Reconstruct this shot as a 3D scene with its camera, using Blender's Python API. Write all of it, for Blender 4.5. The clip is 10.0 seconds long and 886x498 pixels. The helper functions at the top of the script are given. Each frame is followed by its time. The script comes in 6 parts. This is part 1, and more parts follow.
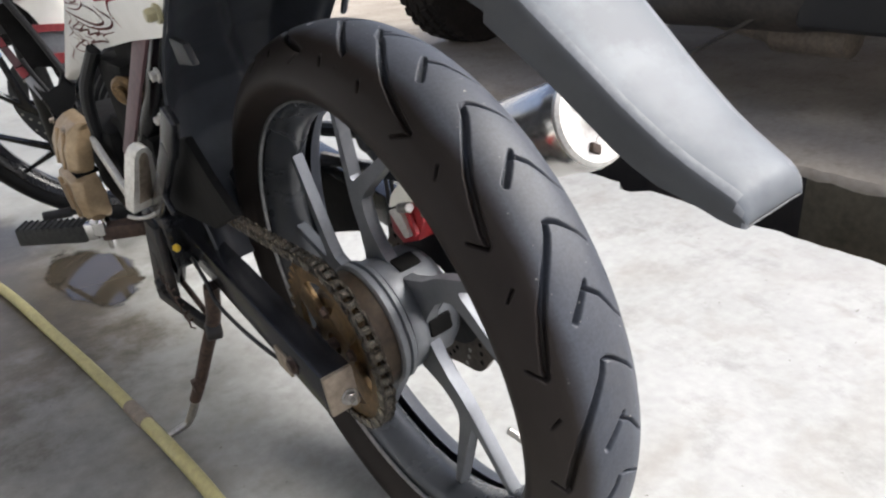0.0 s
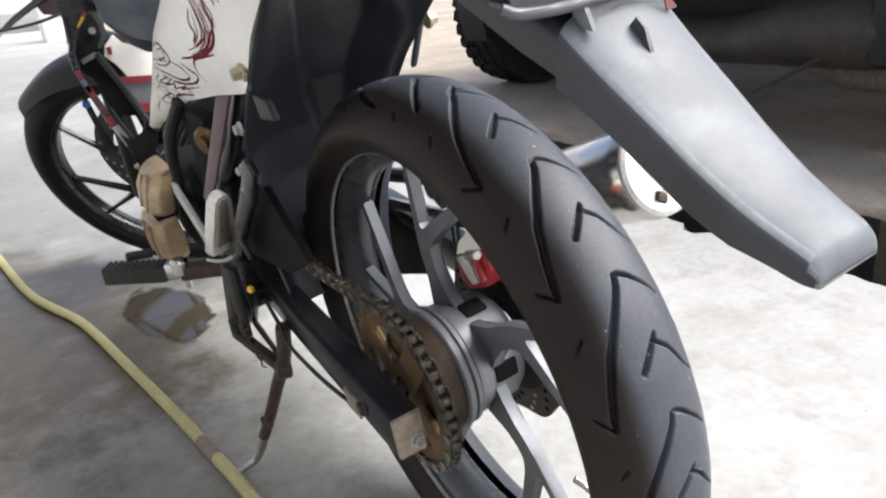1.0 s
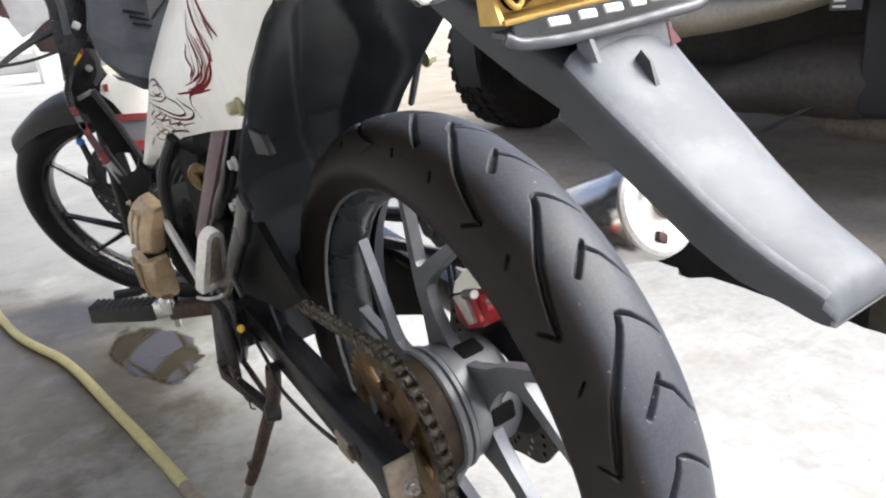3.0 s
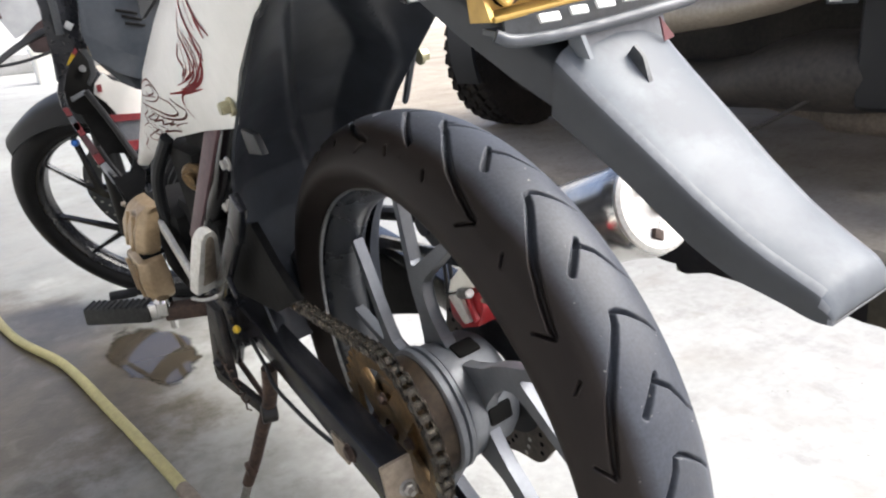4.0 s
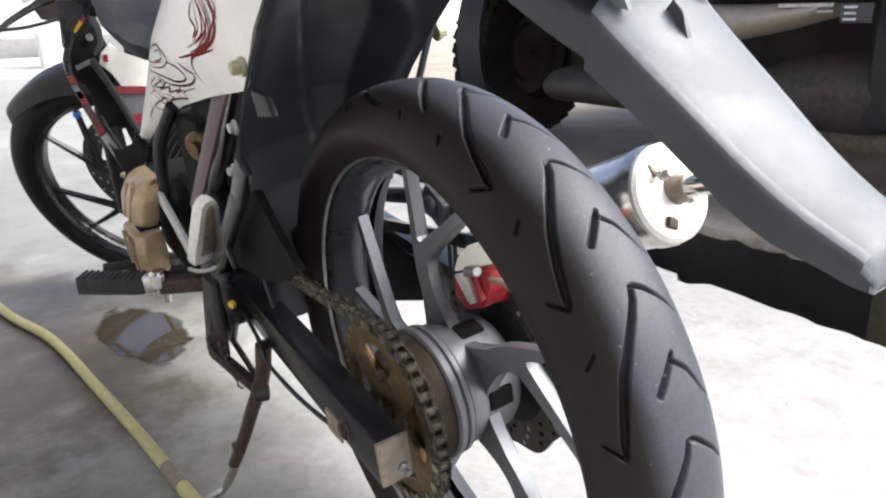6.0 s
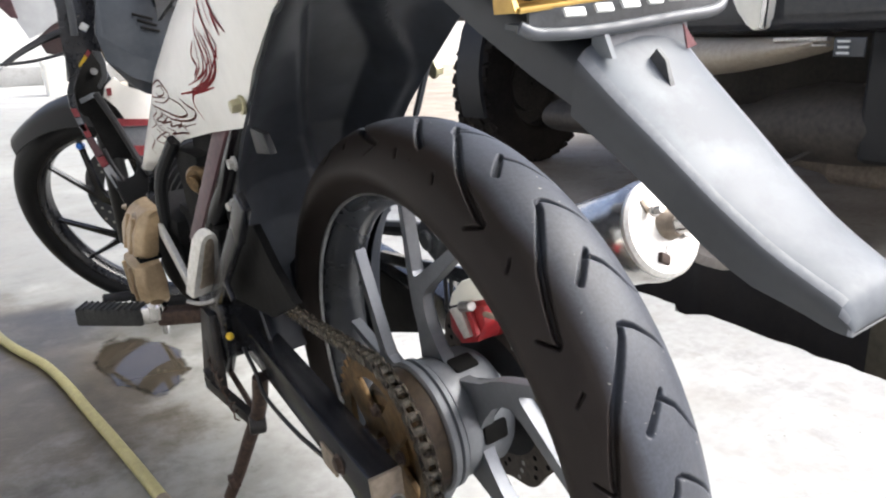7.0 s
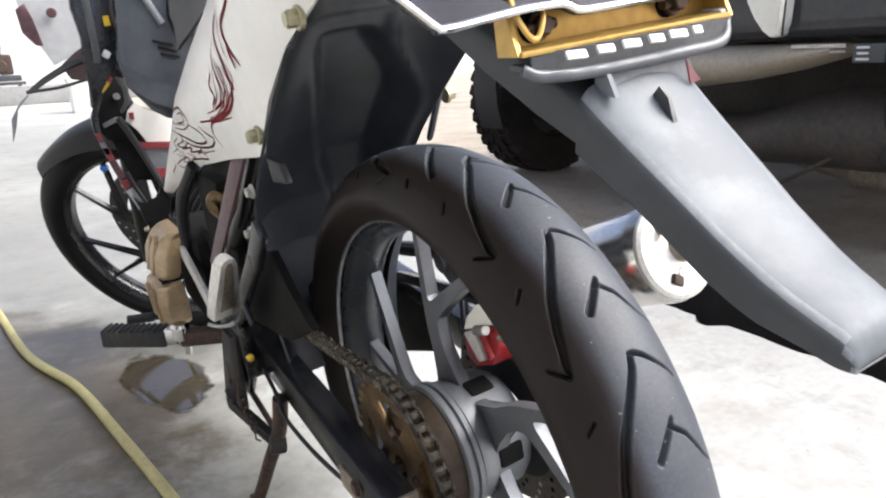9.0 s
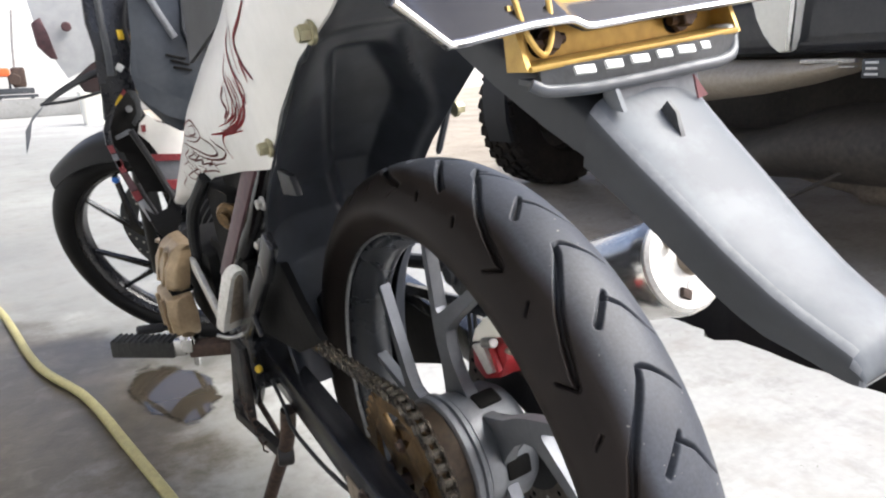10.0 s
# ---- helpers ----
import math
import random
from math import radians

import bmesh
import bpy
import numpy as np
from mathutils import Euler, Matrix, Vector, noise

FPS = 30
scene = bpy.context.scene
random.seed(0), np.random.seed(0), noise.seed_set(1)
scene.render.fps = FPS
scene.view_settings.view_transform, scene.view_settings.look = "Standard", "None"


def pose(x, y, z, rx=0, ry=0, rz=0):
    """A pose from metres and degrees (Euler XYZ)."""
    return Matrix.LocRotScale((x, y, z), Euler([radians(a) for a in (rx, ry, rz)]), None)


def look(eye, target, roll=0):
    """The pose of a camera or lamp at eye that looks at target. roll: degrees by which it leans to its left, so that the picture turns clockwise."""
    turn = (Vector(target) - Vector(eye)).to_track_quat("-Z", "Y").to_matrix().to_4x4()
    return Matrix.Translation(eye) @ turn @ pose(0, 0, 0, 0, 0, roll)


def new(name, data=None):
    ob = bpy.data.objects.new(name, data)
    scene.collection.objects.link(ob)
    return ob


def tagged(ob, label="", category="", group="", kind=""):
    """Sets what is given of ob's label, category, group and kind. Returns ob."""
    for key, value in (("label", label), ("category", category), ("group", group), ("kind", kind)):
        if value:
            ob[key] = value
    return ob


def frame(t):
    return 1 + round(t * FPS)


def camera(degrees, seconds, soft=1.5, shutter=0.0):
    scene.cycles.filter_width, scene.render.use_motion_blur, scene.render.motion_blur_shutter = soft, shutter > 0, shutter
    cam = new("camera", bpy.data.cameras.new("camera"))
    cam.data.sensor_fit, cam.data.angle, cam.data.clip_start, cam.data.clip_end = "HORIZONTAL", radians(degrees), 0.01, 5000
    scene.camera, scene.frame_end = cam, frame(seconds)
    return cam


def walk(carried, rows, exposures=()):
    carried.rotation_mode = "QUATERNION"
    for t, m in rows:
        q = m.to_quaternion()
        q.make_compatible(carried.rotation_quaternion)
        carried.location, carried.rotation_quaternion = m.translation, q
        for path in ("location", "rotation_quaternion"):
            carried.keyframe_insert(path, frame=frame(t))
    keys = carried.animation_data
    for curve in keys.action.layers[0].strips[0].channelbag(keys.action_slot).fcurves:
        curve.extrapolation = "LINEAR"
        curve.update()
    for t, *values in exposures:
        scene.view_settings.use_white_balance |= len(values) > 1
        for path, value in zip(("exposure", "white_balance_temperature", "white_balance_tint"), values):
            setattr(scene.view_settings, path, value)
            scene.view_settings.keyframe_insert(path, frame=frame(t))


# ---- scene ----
EXPO, SKY, SUN = 1.55, 0.15, 1.5
# The camera and its way
FOV = 62.97
LEAN = 6.36          # degrees by which the motorcycle leans on its side stand
AXLE_Z = 0.2845      # height of the rear axle
ROWS = [
    (0.0, -0.3312, -0.5483, 0.6499, 64.45, 3.49, -36.63),
    (0.5, -0.3319, -0.5431, 0.6498, 63.40, 3.91, -35.38),
    (1.0, -0.3440, -0.5524, 0.6668, 67.60, 4.94, -32.30),
    (1.5, -0.3360, -0.5498, 0.6656, 69.11, 5.26, -33.32),
    (2.0, -0.3391, -0.5421, 0.6596, 70.95, 4.71, -32.99),
    (2.5, -0.3436, -0.5413, 0.6570, 71.13, 4.04, -32.72),
    (4.0, -0.3368, -0.5383, 0.6563, 70.87, 4.59, -32.92),
    (4.5, -0.3342, -0.5383, 0.6400, 69.39, 2.21, -34.90),
    (5.0, -0.3368, -0.5190, 0.5972, 64.83, -0.97, -35.34),
    (5.5, -0.3449, -0.5162, 0.6088, 68.73, 0.59, -32.97),
    (6.0, -0.3439, -0.5236, 0.6228, 71.60, 1.43, -32.29),
    (7.5, -0.3424, -0.5323, 0.6326, 74.11, 0.94, -31.83),
    (8.0, -0.3438, -0.5307, 0.6329, 74.15, 0.72, -31.28),
    (8.5, -0.3454, -0.5395, 0.6410, 73.94, 1.59, -30.85),
    (9.0, -0.3384, -0.5392, 0.6499, 74.38, 2.56, -30.80),
    (9.5, -0.3404, -0.5418, 0.6512, 75.37, 2.22, -30.66),
    (10.0, -0.3409, -0.5419, 0.6503, 75.44, 2.43, -30.13),
]
cam = camera(FOV, 10.0, soft=2.1, shutter=0.35)
walk(cam, [(t, pose(x, y, z, rx, ry, rz)) for t, x, y, z, rx, ry, rz in ROWS],
     exposures=[(0.0, EXPO - 0.22), (1.0, EXPO - 0.06), (2.0, EXPO), (4.5, EXPO + 0.04), (5.0, EXPO - 0.06), (6.0, EXPO + 0.06), (8.5, EXPO + 0.08), (10.0, EXPO)])

# World, sun
world = bpy.data.worlds.new("world")
scene.world = world
world.use_nodes = True
wn = world.node_tree.nodes
sky = wn.new("ShaderNodeTexSky")
sky.sky_type = 'NISHITA'
sky.sun_disc = False
sky.sun_elevation, sky.sun_rotation = radians(49), radians(123)
sky.air_density, sky.dust_density, sky.ozone_density = 0.45, 4.0, 0.0
wn["Background"].inputs["Strength"].default_value = SKY
world.node_tree.links.new(sky.outputs["Color"], wn["Background"].inputs["Color"])
sun = new("sun", bpy.data.lights.new("sun", 'SUN'))
sun.data.energy, sun.data.angle, sun.data.color = SUN, radians(50), (0.895, 1.0, 1.04)
sun.matrix_world = look((2.1, -1.35, 2.9), (0, 0, 0))
# ---- materials ----
def material(name, a, b=None, rough=0.5, metal=0.0, grain=60.0, stain=6.0, mix=0.5, bump=0.1, bump_scale=None, rough_var=0.15, coat=0.0, spec=0.5, contrast=(0.35, 0.65)):
    """A painted or plain surface: two colours mixed by fine grain and larger stains, with fine relief."""
    m = bpy.data.materials.new(name)
    m.use_nodes = True
    n, l = m.node_tree.nodes, m.node_tree.links
    p = n["Principled BSDF"]
    b = b or tuple(c * 0.7 for c in a)
    co = n.new("ShaderNodeTexCoord")
    fine, wide = n.new("ShaderNodeTexNoise"), n.new("ShaderNodeTexNoise")
    fine.inputs["Scale"].default_value, wide.inputs["Scale"].default_value = grain, stain
    fine.inputs["Detail"].default_value, wide.inputs["Detail"].default_value = 5, 6
    wide.inputs["Roughness"].default_value = 0.65
    for t in (fine, wide):
        l.new(co.outputs["Object"], t.inputs["Vector"])
    add = n.new("ShaderNodeMath")
    add.operation = 'MULTIPLY_ADD'
    l.new(fine.outputs["Fac"], add.inputs[0])
    add.inputs[1].default_value = 1 - mix
    mul = n.new("ShaderNodeMath")
    mul.operation = 'MULTIPLY'
    l.new(wide.outputs["Fac"], mul.inputs[0])
    mul.inputs[1].default_value = mix
    l.new(mul.outputs[0], add.inputs[2])
    ramp = n.new("ShaderNodeValToRGB")
    ramp.color_ramp.elements[0].position, ramp.color_ramp.elements[1].position = contrast
    ramp.color_ramp.elements[0].color, ramp.color_ramp.elements[1].color = (*b, 1), (*a, 1)
    l.new(add.outputs[0], ramp.inputs["Fac"])
    l.new(ramp.outputs["Color"], p.inputs["Base Color"])
    rr = n.new("ShaderNodeMapRange")
    rr.inputs["To Min"].default_value, rr.inputs["To Max"].default_value = min(1, rough + rough_var), max(0.03, rough - rough_var)
    l.new(wide.outputs["Fac"], rr.inputs["Value"])
    l.new(rr.outputs["Result"], p.inputs["Roughness"])
    p.inputs["Metallic"].default_value = metal
    p.inputs["Coat Weight"].default_value = coat
    p.inputs["Specular IOR Level"].default_value = spec
    if bump:
        bp = n.new("ShaderNodeBump")
        bp.inputs["Strength"].default_value, bp.inputs["Distance"].default_value = bump, 0.002
        src = fine
        if bump_scale:
            src = n.new("ShaderNodeTexNoise")
            src.inputs["Scale"].default_value, src.inputs["Detail"].default_value = bump_scale, 4
            l.new(co.outputs["Object"], src.inputs["Vector"])
        l.new(src.outputs["Fac"], bp.inputs["Height"])
        l.new(bp.outputs["Normal"], p.inputs["Normal"])
    return m


DARK_HOLE = material("dark_recess", (0.006, 0.006, 0.006), (0.01, 0.0095, 0.009), rough=0.8, spec=0.08)
FLOOR_SEEN = material("pale_recess", (0.5, 0.49, 0.46), (0.4, 0.39, 0.36), rough=0.8)
RUBBER = material("tyre_rubber", (0.051, 0.058, 0.074), (0.030, 0.034, 0.044), rough=0.54, spec=0.40, grain=400, stain=14, bump=0.06, rough_var=0.12)
def dusty(m, colour, scale, low, high, fleck):
    """Dry dust smudges and small pale flecks over a surface."""
    n, l = m.node_tree.nodes, m.node_tree.links
    p = n["Principled BSDF"]
    co = [x for x in n if x.type == 'TEX_COORD'][0]
    for sc, lo, hi, amount, detail in ((scale, low, high, 0.55, 7), (fleck, 0.765, 0.79, 0.8, 1)):
        nz = n.new("ShaderNodeTexNoise")
        nz.inputs["Scale"].default_value, nz.inputs["Detail"].default_value, nz.inputs["Roughness"].default_value = sc, detail, 0.68
        l.new(co.outputs["Object"], nz.inputs["Vector"])
        mr = n.new("ShaderNodeMapRange")
        mr.inputs["From Min"].default_value, mr.inputs["From Max"].default_value = lo, hi
        mr.inputs["To Max"].default_value = amount
        l.new(nz.outputs["Fac"], mr.inputs["Value"])
        mm = n.new("ShaderNodeMix")
        mm.data_type = 'RGBA'
        old = p.inputs["Base Color"].links[0].from_socket
        l.new(mr.outputs["Result"], mm.inputs["Factor"])
        l.new(old, mm.inputs["A"])
        mm.inputs["B"].default_value = (*(colour if detail > 1 else (0.4, 0.39, 0.36)), 1)
        l.new(mm.outputs["Result"], p.inputs["Base Color"])


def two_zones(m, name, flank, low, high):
    """A tyre's rubber, brown-black left of a ragged line in x and blue-grey right of it."""
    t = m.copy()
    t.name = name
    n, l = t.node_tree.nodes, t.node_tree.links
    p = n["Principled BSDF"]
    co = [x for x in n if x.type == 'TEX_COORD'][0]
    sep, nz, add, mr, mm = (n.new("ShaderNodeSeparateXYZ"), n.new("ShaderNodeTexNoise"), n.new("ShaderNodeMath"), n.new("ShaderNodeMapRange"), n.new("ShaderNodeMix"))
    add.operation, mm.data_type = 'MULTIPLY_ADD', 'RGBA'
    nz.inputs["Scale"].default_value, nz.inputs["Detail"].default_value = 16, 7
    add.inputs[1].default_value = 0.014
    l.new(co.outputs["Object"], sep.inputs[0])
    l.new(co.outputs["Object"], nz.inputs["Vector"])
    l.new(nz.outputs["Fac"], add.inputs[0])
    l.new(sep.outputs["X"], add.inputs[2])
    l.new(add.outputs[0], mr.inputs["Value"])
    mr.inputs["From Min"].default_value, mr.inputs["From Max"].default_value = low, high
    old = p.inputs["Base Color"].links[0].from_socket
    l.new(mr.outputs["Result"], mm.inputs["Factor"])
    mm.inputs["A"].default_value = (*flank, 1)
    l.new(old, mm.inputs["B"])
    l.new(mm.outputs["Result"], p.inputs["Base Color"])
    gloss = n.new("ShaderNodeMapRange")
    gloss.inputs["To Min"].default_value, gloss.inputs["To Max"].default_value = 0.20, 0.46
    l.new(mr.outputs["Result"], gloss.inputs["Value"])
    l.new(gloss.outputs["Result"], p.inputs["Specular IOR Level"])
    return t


dusty(RUBBER, (0.064, 0.064, 0.066), 11.0, 0.54, 0.72, 210.0)
REAR_RUBBER = two_zones(RUBBER, "two_tone_tread_rubber", (0.0160, 0.0120, 0.0103), -0.020, -0.007)
FRONT_RUBBER = material("black_front_tyre_rubber", (0.011, 0.0112, 0.0125), (0.006, 0.006, 0.0066), rough=0.55, spec=0.16, grain=400, stain=14, bump=0.06, rough_var=0.12)
ALLOY = material("gunmetal_alloy", (0.185, 0.194, 0.212), (0.125, 0.132, 0.146), rough=0.44, metal=0.5, grain=250, stain=9, mix=0.8, bump=0.03, rough_var=0.08)
# Darker copy of the wheel's gunmetal, with the barrel's shade in its colour.
SHADED_RIM = material("shaded_gunmetal_rim", (0.058, 0.063, 0.072), (0.036, 0.039, 0.045), rough=0.28, metal=0.3, grain=220, stain=10, mix=0.8, bump=0.03, rough_var=0.1)
HUB_ALLOY = material("dull_hub_alloy", (0.185, 0.196, 0.212), (0.125, 0.133, 0.146), rough=0.48, metal=0.35, grain=220, stain=12, mix=0.75, bump=0.04, rough_var=0.1)
# Near-black for grimy parts and for inner spots with shade put into colour.
GRIME_SHADE = material("black_grime_and_shade", (0.007, 0.0068, 0.0066), (0.013, 0.0125, 0.012), rough=0.75, spec=0.1, grain=90, bump=0.3)
RIM_EDGE = material("worn_rim_edge", (0.45, 0.45, 0.45), (0.2, 0.2, 0.2), rough=0.4, metal=0.8, grain=200, bump=0.1)
CHROME = material("chrome", (0.68, 0.67, 0.66), (0.52, 0.51, 0.5), rough=0.15, metal=1.0, grain=80, stain=10, bump=0.03, rough_var=0.06)
MUFFLER_STEEL = material("dusty_brushed_steel", (0.60, 0.59, 0.57), (0.36, 0.345, 0.325), rough=0.25, metal=0.95, grain=120, stain=12, mix=0.7, bump=0.05, rough_var=0.1)
STEEL = material("scratched_steel", (0.5, 0.49, 0.47), (0.28, 0.26, 0.24), rough=0.35, metal=0.9, grain=180, stain=20, bump=0.15)
DISC_STEEL = material("brown_stained_disc_steel", (0.16, 0.135, 0.11), (0.075, 0.062, 0.052), rough=0.36, metal=0.7, grain=180, stain=26, bump=0.1)
BRASS = material("greasy_brass_sprocket", (0.25, 0.16, 0.075), (0.07, 0.045, 0.022), rough=0.42, metal=0.7, grain=140, stain=25, bump=0.2)
ROLLER = material("worn_bright_chain_roller", (0.55, 0.50, 0.42), (0.25, 0.21, 0.16), rough=0.22, metal=0.9, grain=260, stain=60, bump=0.1)
CHAIN = material("oily_chain_steel", (0.22, 0.19, 0.155), (0.016, 0.0135, 0.012), rough=0.27, metal=0.85, grain=260, stain=60, bump=0.2)
PEG_RUBBER = material("dusty_peg_rubber", (0.040, 0.040, 0.037), (0.022, 0.022, 0.020), rough=0.6, spec=0.3, grain=220, stain=20, bump=0.15)
BLACK_PAINT = material("black_gloss_paint", (0.009, 0.010, 0.013), (0.018, 0.018, 0.020), rough=0.19, spec=0.5, grain=150, stain=14, bump=0.08, rough_var=0.14)
BLACK_PLASTIC = material("black_plastic", (0.009, 0.0095, 0.011), (0.017, 0.0175, 0.019), rough=0.5, spec=0.35, grain=300, stain=9, bump=0.2, rough_var=0.12)
FORK_BLACK = material("deep_black_plastic", (0.0060, 0.0062, 0.0068), (0.010, 0.0103, 0.011), rough=0.42, spec=0.22, grain=200, stain=9, bump=0.08, rough_var=0.12)
FENDER_BLACK = material("smoky_black_plastic", (0.042, 0.048, 0.058), (0.014, 0.0155, 0.019), rough=0.38, grain=60, stain=7, mix=0.85, bump=0.06, rough_var=0.14)
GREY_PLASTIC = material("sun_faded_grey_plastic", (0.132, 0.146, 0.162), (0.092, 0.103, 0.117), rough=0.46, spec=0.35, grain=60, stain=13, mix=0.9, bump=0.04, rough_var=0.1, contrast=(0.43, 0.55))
# Darker copy of the flap's grey: its side shade is in the colour.
SKIRT_PLASTIC = material("shaded_grey_plastic", (0.037, 0.041, 0.046), (0.023, 0.0255, 0.029), rough=0.5, grain=60, stain=9, mix=0.85, bump=0.04)
DARK_GREY_PLASTIC = material("dark_grey_plastic", (0.06, 0.065, 0.07), (0.03, 0.032, 0.036), rough=0.45, grain=260, stain=12, bump=0.15)
GLOSS_GREY = material("glossy_grey_plastic", (0.105, 0.113, 0.125), (0.07, 0.076, 0.085), rough=0.34, grain=160, stain=14, mix=0.7, bump=0.03)
# Plain mid grey; on the flap, the step between top and shaded side.
MID_GREY_PLASTIC = material("mid_grey_plastic", (0.17, 0.18, 0.195), (0.1, 0.107, 0.118), rough=0.42, grain=240, stain=16, mix=0.7, bump=0.12)
WHITE_PAINT = material("white_panel_paint", (0.83, 0.82, 0.785), (0.76, 0.75, 0.71), rough=0.26, grain=90, stain=7, mix=0.7, bump=0.0, rough_var=0.03)
RED_DECAL = material("dark_red_decal", (0.30, 0.008, 0.014), (0.22, 0.008, 0.012), rough=0.5, spec=0.15, grain=120, bump=0.0)
BROWN_DECAL = material("dark_brown_decal", (0.17, 0.042, 0.036), (0.10, 0.030, 0.026), rough=0.5, spec=0.2, grain=120, bump=0.0)
FADED_RED = material("faded_red_tape", (0.20, 0.075, 0.08), (0.13, 0.05, 0.055), rough=0.6, grain=120, bump=0.0)
BRIGHT_RED = material("red_paint", (0.42, 0.03, 0.035), (0.25, 0.02, 0.025), rough=0.32, grain=120, bump=0.05)
PURPLE_DECAL = material("purple_brown_metal", (0.11, 0.055, 0.06), (0.06, 0.035, 0.04), rough=0.45, metal=0.3, grain=120, stain=18, bump=0.1)
BROWN_GLOSS = material("dark_brown_gloss", (0.045, 0.03, 0.03), (0.03, 0.02, 0.02), rough=0.25, grain=120, bump=0.02)
GOLD_PAINT = material("gold_anodised_plate", (0.55, 0.36, 0.1), (0.4, 0.25, 0.07), rough=0.38, metal=0.45, grain=160, stain=14, bump=0.06)
TAN_PAINT = material("worn_tan_engine_paint", (0.44, 0.325, 0.195), (0.26, 0.185, 0.105), rough=0.42, metal=0.15, grain=160, stain=22, mix=0.65, bump=0.2)
GREASY = material("brown_greasy_casting", (0.085, 0.062, 0.042), (0.035, 0.027, 0.02), rough=0.38, metal=0.35, grain=160, stain=22, bump=0.15)
STEEL_BROWN = material("brown_stained_steel", (0.36, 0.3, 0.24), (0.2, 0.16, 0.12), rough=0.5, metal=0.4, grain=150, stain=20, bump=0.2)
STAND_BLACK = material("grimy_black_stand_paint", (0.050, 0.034, 0.027), (0.016, 0.0145, 0.014), rough=0.42, metal=0.2, grain=120, stain=24, bump=0.25, contrast=(0.50, 0.72))
RUST = material("rusty_brown_metal", (0.095, 0.060, 0.044), (0.032, 0.022, 0.019), rough=0.55, metal=0.4, grain=180, stain=24, bump=0.3)
ZINC = material("yellow_zinc_bolt", (0.5, 0.47, 0.3), (0.33, 0.3, 0.2), rough=0.35, metal=0.7, grain=150, bump=0.1)
YELLOW = material("yellow_plastic", (0.75, 0.5, 0.03), (0.6, 0.38, 0.02), rough=0.4, grain=100, bump=0.05)
SILVER = material("silver_cast_aluminium", (0.72, 0.71, 0.67), (0.5, 0.48, 0.44), rough=0.4, metal=0.45, grain=200, stain=18, bump=0.15)
RED_ORANGE = material("orange_paint", (0.65, 0.13, 0.03), (0.5, 0.1, 0.03), rough=0.5)
BLUE = material("blue_anodised", (0.05, 0.2, 0.6), (0.03, 0.1, 0.4), rough=0.3, metal=0.6)
HOSE = material("yellowed_garden_hose", (0.42, 0.38, 0.17), (0.3, 0.27, 0.13), rough=0.55, grain=140, stain=10, bump=0.15)
TRUCK_PAINT = material("dark_vehicle_paint", (0.02, 0.022, 0.026), (0.03, 0.031, 0.034), rough=0.2, grain=80, bump=0.03)
TRUCK_RUBBER = material("dusty_tyre_rubber", (0.026, 0.021, 0.017), (0.012, 0.0105, 0.009), rough=0.8, spec=0.2, grain=120, stain=12, bump=0.4)
UNDERBODY = material("dusty_underbody", (0.07, 0.06, 0.05), (0.03, 0.027, 0.024), rough=0.75, grain=60, stain=6, bump=0.3)
BEIGE = material("dusty_beige_bumper", (0.42, 0.37, 0.3), (0.3, 0.26, 0.2), rough=0.5, grain=80, stain=5, bump=0.1)
SLATE_GLOSS = material("slate_gloss_plastic", (0.045, 0.052, 0.060), (0.028, 0.032, 0.038), rough=0.24, grain=120, stain=7, mix=0.8, bump=0.03, rough_var=0.08)
DULL_RED = material("dull_red_trim", (0.25, 0.035, 0.04), (0.14, 0.02, 0.025), rough=0.4, grain=160, stain=30, bump=0.05)
COWL = material("pale_grey_cowl_paint", (0.36, 0.37, 0.38), (0.29, 0.30, 0.31), rough=0.35, grain=70, stain=6, bump=0.03)
CREAM = material("cream_paint", (0.88, 0.86, 0.77), (0.8, 0.78, 0.69), rough=0.3, grain=70, stain=5, bump=0.03)
WHITE_PLASTIC = material("white_plastic", (0.7, 0.71, 0.7), (0.6, 0.6, 0.58), rough=0.4, grain=70, bump=0.03)


def concrete(name, a, b, dark):
    m = material(name, a, b, rough=0.78, grain=55, stain=1.7, mix=0.7, bump=0.22, bump_scale=130, rough_var=0.12, contrast=(0.36, 0.62))
    n, l = m.node_tree.nodes, m.node_tree.links
    p = n["Principled BSDF"]
    ramp = [x for x in n if x.type == 'VALTORGB'][0]
    co = [x for x in n if x.type == 'TEX_COORD'][0]
    spots = n.new("ShaderNodeTexNoise")
    spots.inputs["Scale"].default_value, spots.inputs["Detail"].default_value = 9.0, 8
    spots.inputs["Roughness"].default_value = 0.7
    l.new(co.outputs["Object"], spots.inputs["Vector"])
    sr = n.new("ShaderNodeValToRGB")
    sr.color_ramp.elements[0].position, sr.color_ramp.elements[1].position = 0.28, 0.47
    sr.color_ramp.elements[0].color, sr.color_ramp.elements[1].color = (*dark, 1), (1, 1, 1, 1)
    l.new(spots.outputs["Fac"], sr.inputs["Fac"])
    mm = n.new("ShaderNodeMix")
    mm.data_type, mm.blend_type = 'RGBA', 'MULTIPLY'
    mm.inputs["Factor"].default_value = 0.8
    l.new(ramp.outputs["Color"], mm.inputs["A"])
    l.new(sr.outputs["Color"], mm.inputs["B"])
    l.new(mm.outputs["Result"], p.inputs["Base Color"])
    return m


